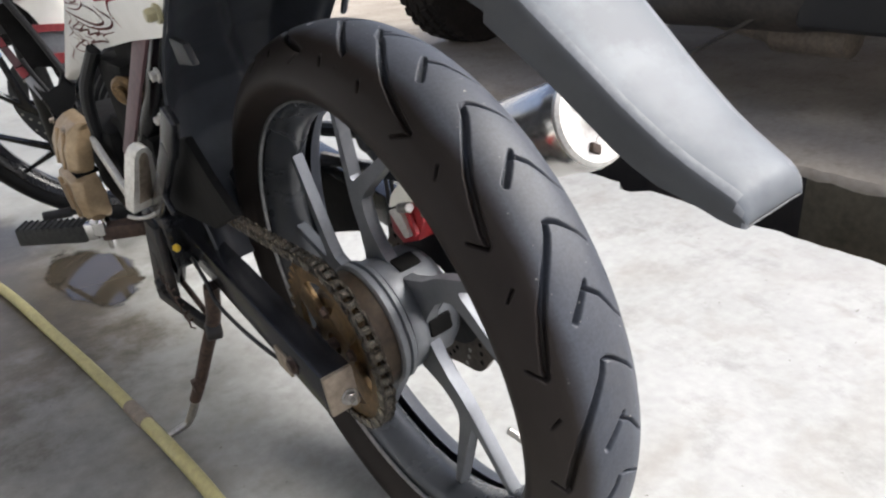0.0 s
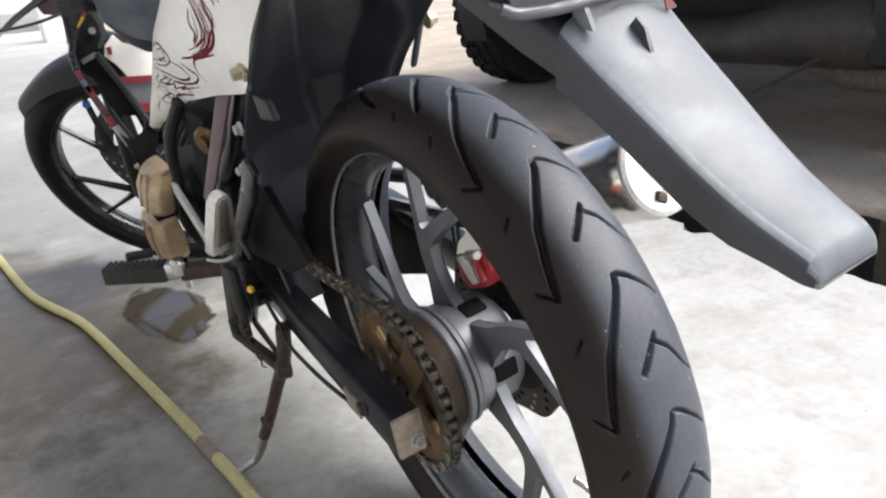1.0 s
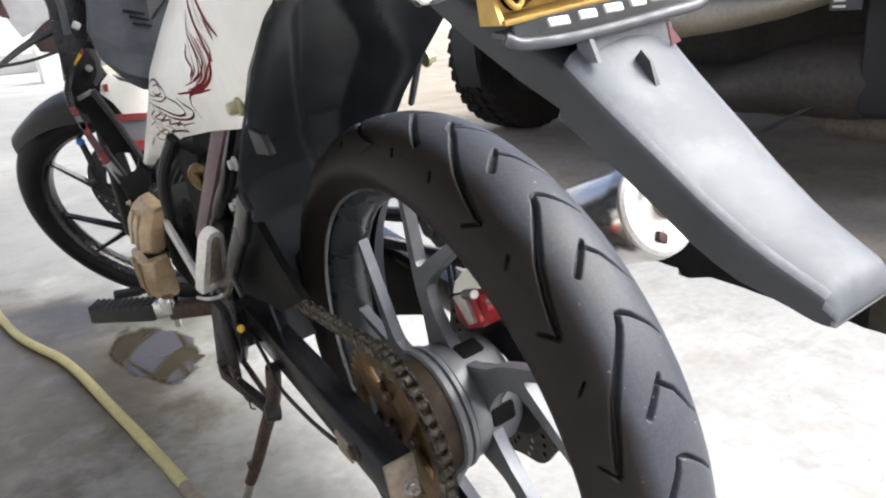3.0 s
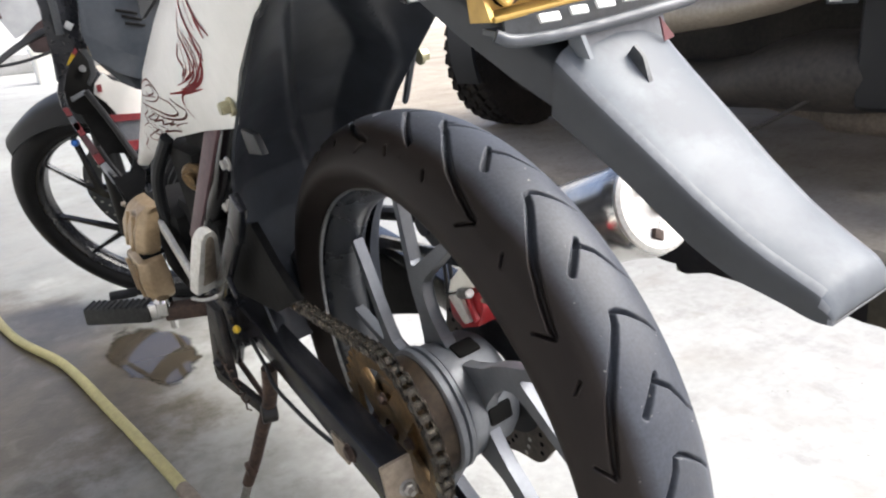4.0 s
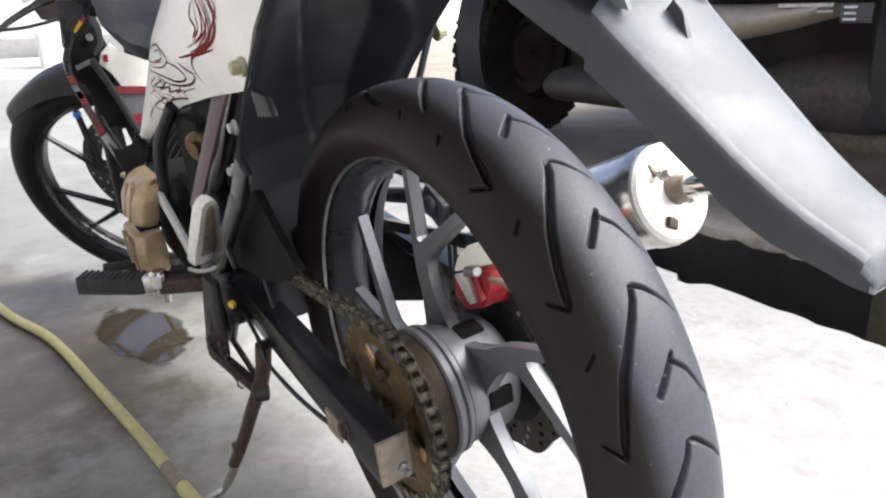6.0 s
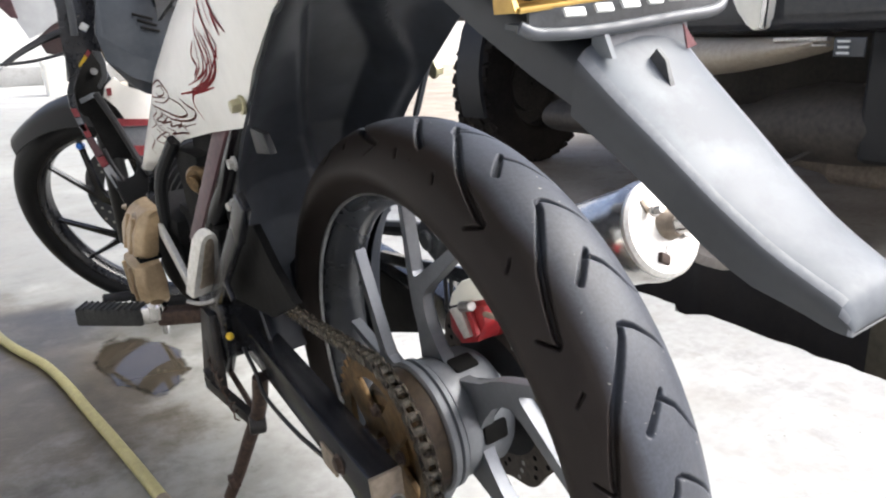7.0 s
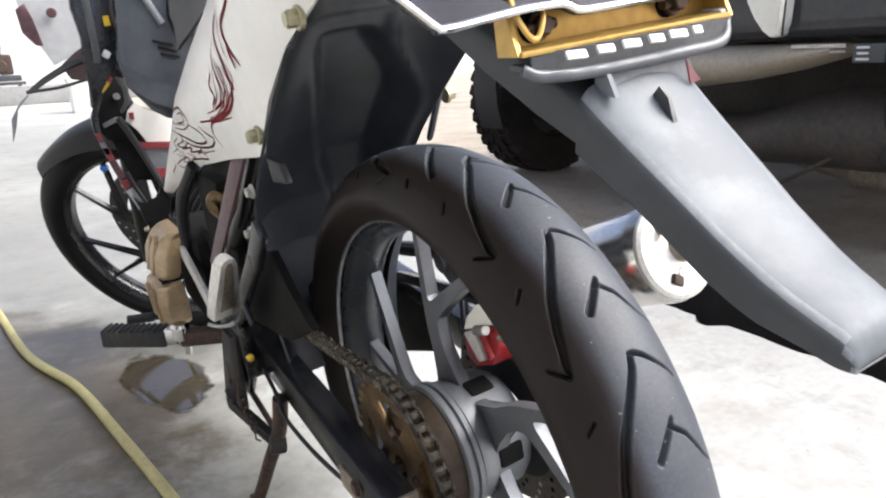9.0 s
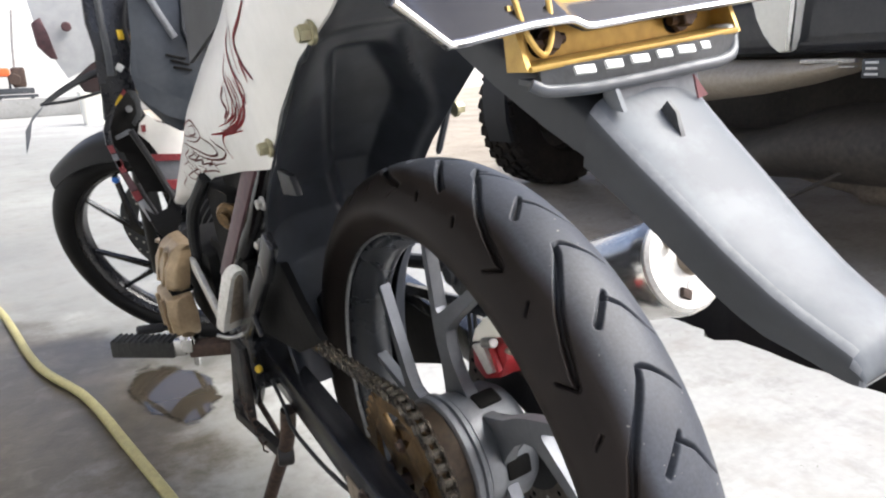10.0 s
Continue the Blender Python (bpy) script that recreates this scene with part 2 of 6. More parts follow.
def damp_shade_patch(m, centre, size, colour, rough, edge=(1.2, 1.95)):
    """A ragged-edged patch on the floor: damp and dirt, or shade painted into the colour."""
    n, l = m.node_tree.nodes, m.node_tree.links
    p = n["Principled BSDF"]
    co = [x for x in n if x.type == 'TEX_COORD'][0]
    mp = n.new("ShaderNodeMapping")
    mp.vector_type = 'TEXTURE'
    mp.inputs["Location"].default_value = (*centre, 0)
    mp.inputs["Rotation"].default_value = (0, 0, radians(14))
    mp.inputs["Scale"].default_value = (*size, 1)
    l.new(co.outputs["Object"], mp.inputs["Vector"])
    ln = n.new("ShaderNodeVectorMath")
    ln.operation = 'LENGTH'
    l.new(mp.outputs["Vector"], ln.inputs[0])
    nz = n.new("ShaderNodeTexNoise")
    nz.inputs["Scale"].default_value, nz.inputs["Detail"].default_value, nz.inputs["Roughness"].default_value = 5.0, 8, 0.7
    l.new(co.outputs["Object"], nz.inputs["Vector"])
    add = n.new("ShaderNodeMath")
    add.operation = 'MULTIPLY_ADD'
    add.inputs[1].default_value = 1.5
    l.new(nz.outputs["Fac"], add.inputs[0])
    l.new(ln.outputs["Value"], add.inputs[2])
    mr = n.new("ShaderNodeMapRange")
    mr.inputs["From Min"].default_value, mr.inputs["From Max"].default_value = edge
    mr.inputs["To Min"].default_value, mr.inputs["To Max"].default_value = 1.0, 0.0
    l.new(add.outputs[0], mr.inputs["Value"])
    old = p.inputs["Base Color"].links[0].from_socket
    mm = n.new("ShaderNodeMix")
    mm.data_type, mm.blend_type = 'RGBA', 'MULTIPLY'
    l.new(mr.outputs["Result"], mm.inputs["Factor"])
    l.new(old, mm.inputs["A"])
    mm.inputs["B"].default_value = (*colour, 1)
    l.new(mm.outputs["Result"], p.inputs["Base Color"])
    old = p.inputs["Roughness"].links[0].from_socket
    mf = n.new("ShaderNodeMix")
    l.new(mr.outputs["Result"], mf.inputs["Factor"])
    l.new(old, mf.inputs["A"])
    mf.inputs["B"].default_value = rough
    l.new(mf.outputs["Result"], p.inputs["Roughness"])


def speckle(m, colour, scale, low, high, detail=2, amount=0.75, stretch=1.0):
    """Dark grit, chips or smears scattered over a surface."""
    n, l = m.node_tree.nodes, m.node_tree.links
    p = n["Principled BSDF"]
    co = [x for x in n if x.type == 'TEX_COORD'][0]
    nz = n.new("ShaderNodeTexNoise")
    nz.inputs["Scale"].default_value, nz.inputs["Detail"].default_value, nz.inputs["Distortion"].default_value = scale, detail, 0.6
    mp = n.new("ShaderNodeMapping")
    mp.inputs["Rotation"].default_value = (0, 0, radians(35))
    mp.inputs["Scale"].default_value = (1, stretch, 1)
    l.new(co.outputs["Object"], mp.inputs["Vector"])
    l.new(mp.outputs["Vector"], nz.inputs["Vector"])
    mr = n.new("ShaderNodeMapRange")
    mr.inputs["From Min"].default_value, mr.inputs["From Max"].default_value, mr.inputs["To Max"].default_value = low, high, amount
    l.new(nz.outputs["Fac"], mr.inputs["Value"])
    mm = n.new("ShaderNodeMix")
    mm.data_type = 'RGBA'
    old = p.inputs["Base Color"].links[0].from_socket
    l.new(mr.outputs["Result"], mm.inputs["Factor"])
    l.new(old, mm.inputs["A"])
    mm.inputs["B"].default_value = (*colour, 1)
    l.new(mm.outputs["Result"], p.inputs["Base Color"])


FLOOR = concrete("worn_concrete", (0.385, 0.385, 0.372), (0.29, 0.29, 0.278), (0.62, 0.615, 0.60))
speckle(GREY_PLASTIC, (0.070, 0.080, 0.095), 10.0, 0.52, 0.62, 6, 0.5, 1.4)
speckle(GREY_PLASTIC, (0.30, 0.31, 0.32), 26.0, 0.66, 0.74, 5, 0.35, 3.0)
# Damp round the puddle, deepened to paint the dimmer light on the left.
damp_shade_patch(FLOOR, (-0.50, 0.98), (0.52, 0.85), (0.44, 0.42, 0.375), 0.40)
# Far floor darkened in colour against the strong light there.
damp_shade_patch(FLOOR, (-1.6, 6.0), (3.2, 4.2), (0.74, 0.75, 0.73), 0.6, (1.3, 2.0))
damp_shade_patch(FLOOR, (-0.40, 1.10), (0.34, 0.85), (0.66, 0.57, 0.44), 0.35, (1.30, 1.52))
# The next two also paint shade on the left floor, with some damp.
damp_shade_patch(FLOOR, (-0.70, 2.30), (0.95, 1.50), (0.60, 0.59, 0.56), 0.35, (1.2, 1.9))
damp_shade_patch(FLOOR, (-0.52, 0.20), (0.42, 0.75), (0.68, 0.675, 0.64), 0.45, (1.1, 1.9))
speckle(FLOOR, (0.17, 0.135, 0.095), 4.5, 0.54, 0.72, 9, 0.28, 1.8)
speckle(FLOOR, (0.22, 0.2, 0.165), 17.0, 0.56, 0.72, 8, 0.32)
speckle(FLOOR, (0.10, 0.085, 0.065), 70.0, 0.735, 0.775)
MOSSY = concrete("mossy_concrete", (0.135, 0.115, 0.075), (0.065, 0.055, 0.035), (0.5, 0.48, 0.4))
# Near-black stretch of the drain.
BLACK_CONCRETE = concrete("near_black_concrete", (0.022, 0.017, 0.013), (0.010, 0.0085, 0.007), (0.4, 0.4, 0.35))
KERB = concrete("kerb_concrete", (0.30, 0.30, 0.29), (0.21, 0.21, 0.20), (0.6, 0.6, 0.58))
EXHAUST = material("dusty_exhaust_steel", (0.24, 0.2, 0.16), (0.12, 0.1, 0.08), rough=0.6, metal=0.2, grain=80, stain=8, bump=0.15)
DUSTY = concrete("dusty_concrete", (0.40, 0.35, 0.285), (0.26, 0.222, 0.175), (0.6, 0.57, 0.52))
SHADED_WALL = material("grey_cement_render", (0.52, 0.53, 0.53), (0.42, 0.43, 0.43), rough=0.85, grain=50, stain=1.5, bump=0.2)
PLASTER = material("white_plaster", (0.72, 0.72, 0.70), (0.62, 0.62, 0.60), rough=0.8, grain=50, stain=1.5, bump=0.2)


# ---- mesh helpers ----
def part(name, bm, mat, parent=None, label="", angle=35):
    """Links a bmesh (or a mesh) as one object under a thing or a part."""
    if isinstance(bm, bpy.types.Mesh):
        me = bm
    else:
        me = bpy.data.meshes.new(name)
        bmesh.ops.recalc_face_normals(bm, faces=bm.faces)
        bm.to_mesh(me)
        bm.free()
        me.shade_smooth()
        me.set_sharp_from_angle(angle=radians(angle))
    if not me.materials:
        me.materials.append(mat)
    ob = new(name, me)
    if parent:
        ob.parent = parent
    if label:
        ob["label"] = label
    return ob


def box(c, s, bevel=0.0, m=None, seg=2):
    bm = bmesh.new()
    bmesh.ops.create_cube(bm, size=1, matrix=Matrix.Diagonal((*s, 1)))
    if bevel:
        bmesh.ops.bevel(bm, geom=bm.edges[:], offset=bevel, segments=seg, affect='EDGES', profile=0.6)
    bmesh.ops.transform(bm, matrix=Matrix.Translation(c) @ (m or Matrix()), verts=bm.verts)
    return bm


def join(*bms):
    out = bmesh.new()
    for b in bms:
        me = bpy.data.meshes.new("t")
        b.to_mesh(me)
        b.free()
        out.from_mesh(me)
        bpy.data.meshes.remove(me)
    return out


def rings(rows, closed_ring=True, closed_path=False, caps=True):
    """Skin of rings with the same number of points."""
    bm = bmesh.new()
    vs = [[bm.verts.new(p) for p in r] for r in rows]
    n = len(vs[0])
    for i in range(len(vs) if closed_path else len(vs) - 1):
        a, b = vs[i], vs[(i + 1) % len(vs)]
        for j in range(n if closed_ring else n - 1):
            bm.faces.new((a[j], a[(j + 1) % n], b[(j + 1) % n], b[j]))
    if caps and closed_ring and not closed_path:
        bm.faces.new(vs[0][::-1])
        bm.faces.new(vs[-1])
    return bm


def lathe(profile, c=(0, 0, 0), seg=64, axis='X', closed=True, m=None):
    """Turns (radius, offset) points about an axis; closed: the profile is a loop."""
    rows = []
    for k in range(seg):
        a = 2 * math.pi * k / seg
        rows.append([(o, r * math.cos(a), r * math.sin(a)) for r, o in profile])
    bm = rings(rows, closed_ring=closed, closed_path=True)
    bmesh.ops.remove_doubles(bm, verts=bm.verts, dist=1e-6)
    t = Matrix.Translation(c)
    if axis == 'Y':
        t = t @ Matrix.Rotation(radians(90), 4, 'Z')
    if axis == 'Z':
        t = t @ Matrix.Rotation(radians(-90), 4, 'Y')
    bmesh.ops.transform(bm, matrix=t @ (m or Matrix()), verts=bm.verts)
    return bm


def smooth_path(pts, n=8):
    """A curve through the points (Catmull-Rom)."""
    p = [Vector(q) for q in pts]
    p = [2 * p[0] - p[1]] + p + [2 * p[-1] - p[-2]]
    out = []
    for i in range(1, len(p) - 2):
        for k in range(n):
            t = k / n
            a, b, c, d = p[i - 1:i + 3]
            out.append(0.5 * (2 * b + (c - a) * t + (2 * a - 5 * b + 4 * c - d) * t * t + (3 * b - a - 3 * c + d) * t ** 3))
    return out + [p[-2]]


def tube(pts, r, seg=10, n=0, flat=1.0, r_end=None):
    pts = smooth_path(pts, n) if n else [Vector(q) for q in pts]
    rows, up = [], None
    for i, q in enumerate(pts):
        d = (pts[min(i + 1, len(pts) - 1)] - pts[max(i - 1, 0)]).normalized()
        if up is None:
            up = d.orthogonal().normalized()
        up = (up - d * up.dot(d)).normalized()
        side = d.cross(up)
        rr = r if r_end is None else r + (r_end - r) * i / (len(pts) - 1)
        rows.append([q + (up * math.cos(a) + side * math.sin(a) * flat) * rr for a in (2 * math.pi * k / seg for k in range(seg))])
    return rings(rows)


def cyl(a, b, r, seg=20, bevel=0.0, r_end=None):
    a, b = Vector(a), Vector(b)
    re = r if r_end is None else r_end
    d = (b - a).normalized()
    if bevel:
        return tube_profile([(a, r - bevel), (a + d * bevel, r), (b - d * bevel, re), (b, re - bevel)], seg)
    return tube_profile([(a, r), (b, re)], seg)


def tube_profile(stations, seg=20):
    a, b = Vector(stations[0][0]), Vector(stations[-1][0])
    d = (b - a).normalized()
    up = d.orthogonal().normalized()
    side = d.cross(up)
    return rings([[Vector(q) + (up * math.cos(t) + side * math.sin(t)) * r for t in (2 * math.pi * k / seg for k in range(seg))] for q, r in stations])


def plate(outline, place, thick, bevel=0.0):
    """A flat outline (u, v) given depth: place(u, v, w) puts a point into space, w from 0 to thick."""
    bm = bmesh.new()
    lo = [bm.verts.new(place(u, v, 0)) for u, v in outline]
    hi = [bm.verts.new(place(u, v, thick)) for u, v in outline]
    n = len(lo)
    bm.faces.new(lo[::-1])
    bm.faces.new(hi)
    for i in range(n):
        bm.faces.new((lo[i], lo[(i + 1) % n], hi[(i + 1) % n], hi[i]))
    if bevel:
        bmesh.ops.bevel(bm, geom=bm.edges[:], offset=bevel, segments=2, affect='EDGES', profile=0.6)
    return bm


def side_plate(outline, x, thick, bevel=0.0):
    """An outline in y and z at the lateral place x."""
    return plate(outline, lambda u, v, w: (x + w, u, v), thick, bevel)


def bar(a, b, wide, deep, bevel=0.002, side=(1, 0, 0), taper=1.0):
    """A bar of rectangular section from a to b; deep runs along side."""
    a, b, s = Vector(a), Vector(b), Vector(side)
    d = (b - a).normalized()
    s = (s - d * s.dot(d)).normalized()
    t = d.cross(s)
    rows = []
    for q, k in ((a, 1.0), (b, taper)):
        rows.append([q + t * (u * wide * k / 2) + s * (v * deep * k / 2) for u, v in ((-1, -1), (1, -1), (1, 1), (-1, 1))])
    bm = rings(rows)
    if bevel:
        bmesh.ops.bevel(bm, geom=bm.edges[:], offset=bevel, segments=2, affect='EDGES', profile=0.6)
    return bm


def hexbolt(c, axis, r, h):
    c, d = Vector(c), Vector(axis).normalized()
    return join(cyl(c, c + d * h * 0.35, r * 1.35, 16, 0.0006), tube_profile([(c + d * h * 0.3, r), (c + d * (h - 0.0008), r), (c + d * h, r * 0.85)], 6))


def bent_sheet(nu, nv, f, thick):
    """A sheet f(u, v) -> point over the unit square, with thickness."""
    bm = bmesh.new()
    vs = [[bm.verts.new(f(i / nu, j / nv)) for j in range(nv + 1)] for i in range(nu + 1)]
    for i in range(nu):
        for j in range(nv):
            bm.faces.new((vs[i][j], vs[i + 1][j], vs[i + 1][j + 1], vs[i][j + 1]))
    bmesh.ops.recalc_face_normals(bm, faces=bm.faces)
    bmesh.ops.solidify(bm, geom=bm.faces[:], thickness=thick)
    return bm


def polar(r, deg, x=0.0):
    return Vector((x, r * math.cos(radians(deg)), r * math.sin(radians(deg))))
# ---- the place ----
def ground_sheet():
    """One sheet: the slab under the motorcycle, an open drain and the dusty slab beyond it."""
    rnd = random.Random(3)
    ys = [-80, -20, -6, -3, -2] + [-1.5 + 0.03 * k for k in range(116)] + [2.1, 2.6, 3.5, 5, 8, 14, 30, 80]
    xs = [(-80, 0), (-20, 0), (-6, 0), (-2, 0), (0, 0), (0.9, 0), ('edge', 0), ('edge2', -0.012), ('low', -0.34), (1.385, -0.34), ('far', -0.02), ('far2', 0.0), (1.6, 0), (3, 0), (8, 0), (25, 0), (80, 0)]
    bm = bmesh.new()
    rows = []
    for y in ys:
        chip = 0.004 * rnd.gauss(0, 1) + (0.03 if 0.50 < y < 0.56 else 0)
        moss = 0.006 * rnd.gauss(0, 1)
        row = []
        for x, z in xs:
            if x == 'edge':
                p = (1.0 - max(chip, -0.004), y, z)
            elif x == 'edge2':
                p = (1.006 - max(chip, -0.002) * 0.6, y, z + rnd.uniform(-0.004, 0))
            elif x == 'low':
                p = (1.0, y, z)
            elif x == 'far':
                p = (1.375 + moss, y, z + rnd.uniform(-0.006, 0.004))
            elif x == 'far2':
                p = (1.392 + moss, y, z)
            else:
                p = (x, y, z)
            row.append(bm.verts.new(p))
        rows.append(row)
    for a, b in zip(rows, rows[1:]):
        for j in range(len(xs) - 1):
            f = bm.faces.new((a[j], a[j + 1], b[j + 1], b[j]))
            # The drain turns from olive-brown to near-black past y 0.275.
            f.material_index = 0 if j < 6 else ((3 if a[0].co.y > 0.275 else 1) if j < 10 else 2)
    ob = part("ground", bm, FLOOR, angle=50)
    ob.data.materials.append(MOSSY)
    ob.data.materials.append(DUSTY)
    ob.data.materials.append(BLACK_CONCRETE)
    return tagged(ob, "worn grey concrete ground with an open mossy drain", "ground", kind="structure")


ground_sheet()


def puddle():
    pts = []
    for k in range(72):
        a = 2 * math.pi * k / 72
        r = 1 + 0.10 * math.sin(3 * a + 0.5) + 0.07 * math.sin(5 * a + 2.1) + 0.035 * math.sin(11 * a) + 0.02 * math.sin(19 * a + 1)
        pts.append((-0.160 + 0.12 * r * math.cos(a) - 0.018 * math.sin(a), 0.985 + 0.25 * r * math.sin(a)))
    bm = bmesh.new()
    bm.faces.new([bm.verts.new((x, y, 0.0015)) for x, y in pts])
    return tagged(part("puddle", bm, WATER), "thin still puddle of water on the concrete", "puddle", kind="structure")


WATER = bpy.data.materials.new("still_water")
WATER.use_nodes = True
_p = WATER.node_tree.nodes["Principled BSDF"]
_p.inputs["Base Color"].default_value = (0.055, 0.046, 0.034, 1)
_p.inputs["Roughness"].default_value = 0.03
_p.inputs["Specular IOR Level"].default_value = 0.4
_n, _l = WATER.node_tree.nodes, WATER.node_tree.links
_co, _mp, _ln, _nz, _ad, _mr = (_n.new("ShaderNodeTexCoord"), _n.new("ShaderNodeMapping"), _n.new("ShaderNodeVectorMath"), _n.new("ShaderNodeTexNoise"), _n.new("ShaderNodeMath"), _n.new("ShaderNodeMapRange"))
_mp.vector_type, _ln.operation, _ad.operation = 'TEXTURE', 'LENGTH', 'MULTIPLY_ADD'
_mp.inputs["Location"].default_value, _mp.inputs["Rotation"].default_value, _mp.inputs["Scale"].default_value = (-0.150, 0.970, 0), (0, 0, radians(7)), (0.088, 0.190, 1)
_nz.inputs["Scale"].default_value, _nz.inputs["Detail"].default_value, _nz.inputs["Roughness"].default_value = 16, 6, 0.6
_ad.inputs[1].default_value = 0.7
_mr.inputs["From Min"].default_value, _mr.inputs["From Max"].default_value, _mr.inputs["To Min"].default_value, _mr.inputs["To Max"].default_value = 1.14, 1.25, 1.0, 0.0
_l.new(_co.outputs["Object"], _mp.inputs["Vector"])
_l.new(_co.outputs["Object"], _nz.inputs["Vector"])
_l.new(_mp.outputs["Vector"], _ln.inputs[0])
_l.new(_nz.outputs["Fac"], _ad.inputs[0])
_l.new(_ln.outputs["Value"], _ad.inputs[2])
_l.new(_ad.outputs[0], _mr.inputs["Value"])
_l.new(_mr.outputs["Result"], _p.inputs["Alpha"])
puddle()

# ---- the motorcycle: x to its right, y ahead, z up from the rear axle ----
bike = tagged(new("motorcycle"), "small white and black motorcycle leaning on its side stand on concrete", "motorcycle")
bike.empty_display_size = 0.1
bike.matrix_basis = pose(0, 0, AXLE_Z, 0, -LEAN, 0)


REAR_PROFILE = [(0, 0.286), (0.010, 0.2853), (0.020, 0.2830), (0.030, 0.2783), (0.040, 0.2700), (0.047, 0.2605), (0.0515, 0.2520), (0.0508, 0.2440), (0.0468, 0.2372), (0.0415, 0.2314), (0.0360, 0.2276), (0.0300, 0.2250)]
REAR_WORN = [(0, 0.286), (0.010, 0.2856), (0.020, 0.2842), (0.030, 0.2808), (0.040, 0.2742), (0.0475, 0.2655), (0.0525, 0.2550), (0.0540, 0.2450), (0.0520, 0.2370), (0.047, 0.2315), (0.040, 0.2280), (0.0325, 0.2250)]
FRONT_PROFILE = [(0, 0.286), (0.0075, 0.2850), (0.015, 0.2820), (0.0225, 0.2760), (0.0292, 0.2670), (0.0338, 0.2560), (0.0356, 0.2460), (0.0349, 0.2385), (0.0308, 0.2320), (0.0244, 0.2270)]


def tyre_mesh(name, profile, grooves, n_theta, n_s, depth, other=None):
    """A tyre about the x axis from its half section; grooves(theta, metres from the crown) gives 0..1 of the groove depth."""
    h = np.array(profile)
    full = np.concatenate([h[::-1] * (-1, 1), np.array(other or profile)[1:]])
    d = np.r_[0, np.cumsum(np.hypot(*np.diff(full, axis=0).T))]
    s = np.linspace(0, d[-1], n_s)
    # smooth the section
    fine = np.stack([np.interp(s, d, full[:, 0]), np.interp(s, d, full[:, 1])], -1)
    for _ in range(max(1, n_s // 12)):
        fine[1:-1] = (fine[:-2] + 2 * fine[1:-1] + fine[2:]) / 4
    tang = np.gradient(fine, axis=0)
    nrm = np.stack([-tang[:, 1], tang[:, 0]], -1)
    nrm /= np.linalg.norm(nrm, axis=1)[:, None]
    th = 2 * np.pi * np.arange(n_theta) / n_theta
    T, S = np.meshgrid(th, s - d[len(h) - 1], indexing='ij')
    g = grooves(T, S) if grooves else 0 * T
    X = fine[None, :, 0] - depth * g * nrm[None, :, 0]
    Rr = fine[None, :, 1] - depth * g * nrm[None, :, 1]
    co = np.stack([X, Rr * np.cos(T), Rr * np.sin(T)], -1).reshape(-1, 3)
    idx = np.arange(n_theta * n_s).reshape(n_theta, n_s)
    nxt = np.roll(idx, -1, axis=0)
    f = np.stack([idx[:, :-1], idx[:, 1:], nxt[:, 1:], nxt[:, :-1]], -1).reshape(-1, 4)
    me = bpy.data.meshes.new(name)
    me.from_pydata(co.tolist(), [], f.tolist())
    me.shade_smooth()
    return me


TREAD_STEP = 20.5


def rear_grooves(T, S):
    """Hooked long cuts and short chevrons, repeated round the tyre."""
    out = np.zeros_like(T)
    deg = np.degrees(T) % 360
    base = (deg - 101.7) % 360
    for shift in (-1, 0):
        loc = base - TREAD_STEP * (np.floor(base / TREAD_STEP) + shift)     # degrees past a long cut's tip
        live = (base - loc < 349) & (base - loc >= -62)
        a = loc * 4.95e-3                                                    # metres along the tread

        def seg(p, q, w, w2=None):
            (x0, y0), (x1, y1) = p, q
            dx, dy = x1 - x0, y1 - y0
            t = np.clip(((a - x0) * dx + (S - y0) * dy) / (dx * dx + dy * dy), 0, 1)
            d = np.hypot(a - x0 - t * dx, S - y0 - t * dy)
            ww = w + ((w2 if w2 is not None else w) - w) * t
            return np.clip((ww - d) / 0.0016 + 0.5, 0, 1)
        cuts = [((-0.0, 0.0035), (0.0092, 0.0002), 0.0015, 0.0019),
                ((0.0092, 0.0002), (0.0316, -0.0151), 0.0019, 0.0024),
                ((0.0316, -0.0151), (0.0504, -0.0262), 0.0024, 0.0026),
                ((0.0504, -0.0262), (0.0706, -0.0336), 0.0026, 0.0026),
                ((0.0706, -0.0336), (0.0924, -0.0389), 0.0026, 0.0022),
                ((0.0924, -0.0389), (0.099, -0.0393), 0.0022, 0.0014),
                ((0.0898, -0.0514), (0.1008, -0.0407), 0.0007, 0.001),
                ((-0.0, 0.0035), (0.0045, 0.0122), 0.0013, 0.0011),
                ((0.0045, 0.0122), (0.0169, 0.0263), 0.0011, 0.0006),
                ((0.0169, 0.0263), (0.0262, 0.0342), 0.0006, 0.0004),
                ((0.0484, 0.0119), (0.056, 0.0047), 0.001, 0.0018),
                ((0.056, 0.0047), (0.0689, -0.0079), 0.0018, 0.0021),
                ((0.0528, 0.0096), (0.061, 0.0196), 0.0012, 0.0009),
                ((0.061, 0.0196), (0.0785, 0.0309), 0.0009, 0.0005),
                ((0.0785, 0.0309), (0.0879, 0.0408), 0.0005, 0.0003),
                ((0.0316, -0.039), (0.0381, -0.0457), 0.0007, 0.0004),
                ((0.052, 0.044), (0.092, 0.056), 0.002, 0.0012)]
        for p, q, w, w2 in cuts:
            out = np.maximum(out, seg(p, q, w, w2) * live)
    return out


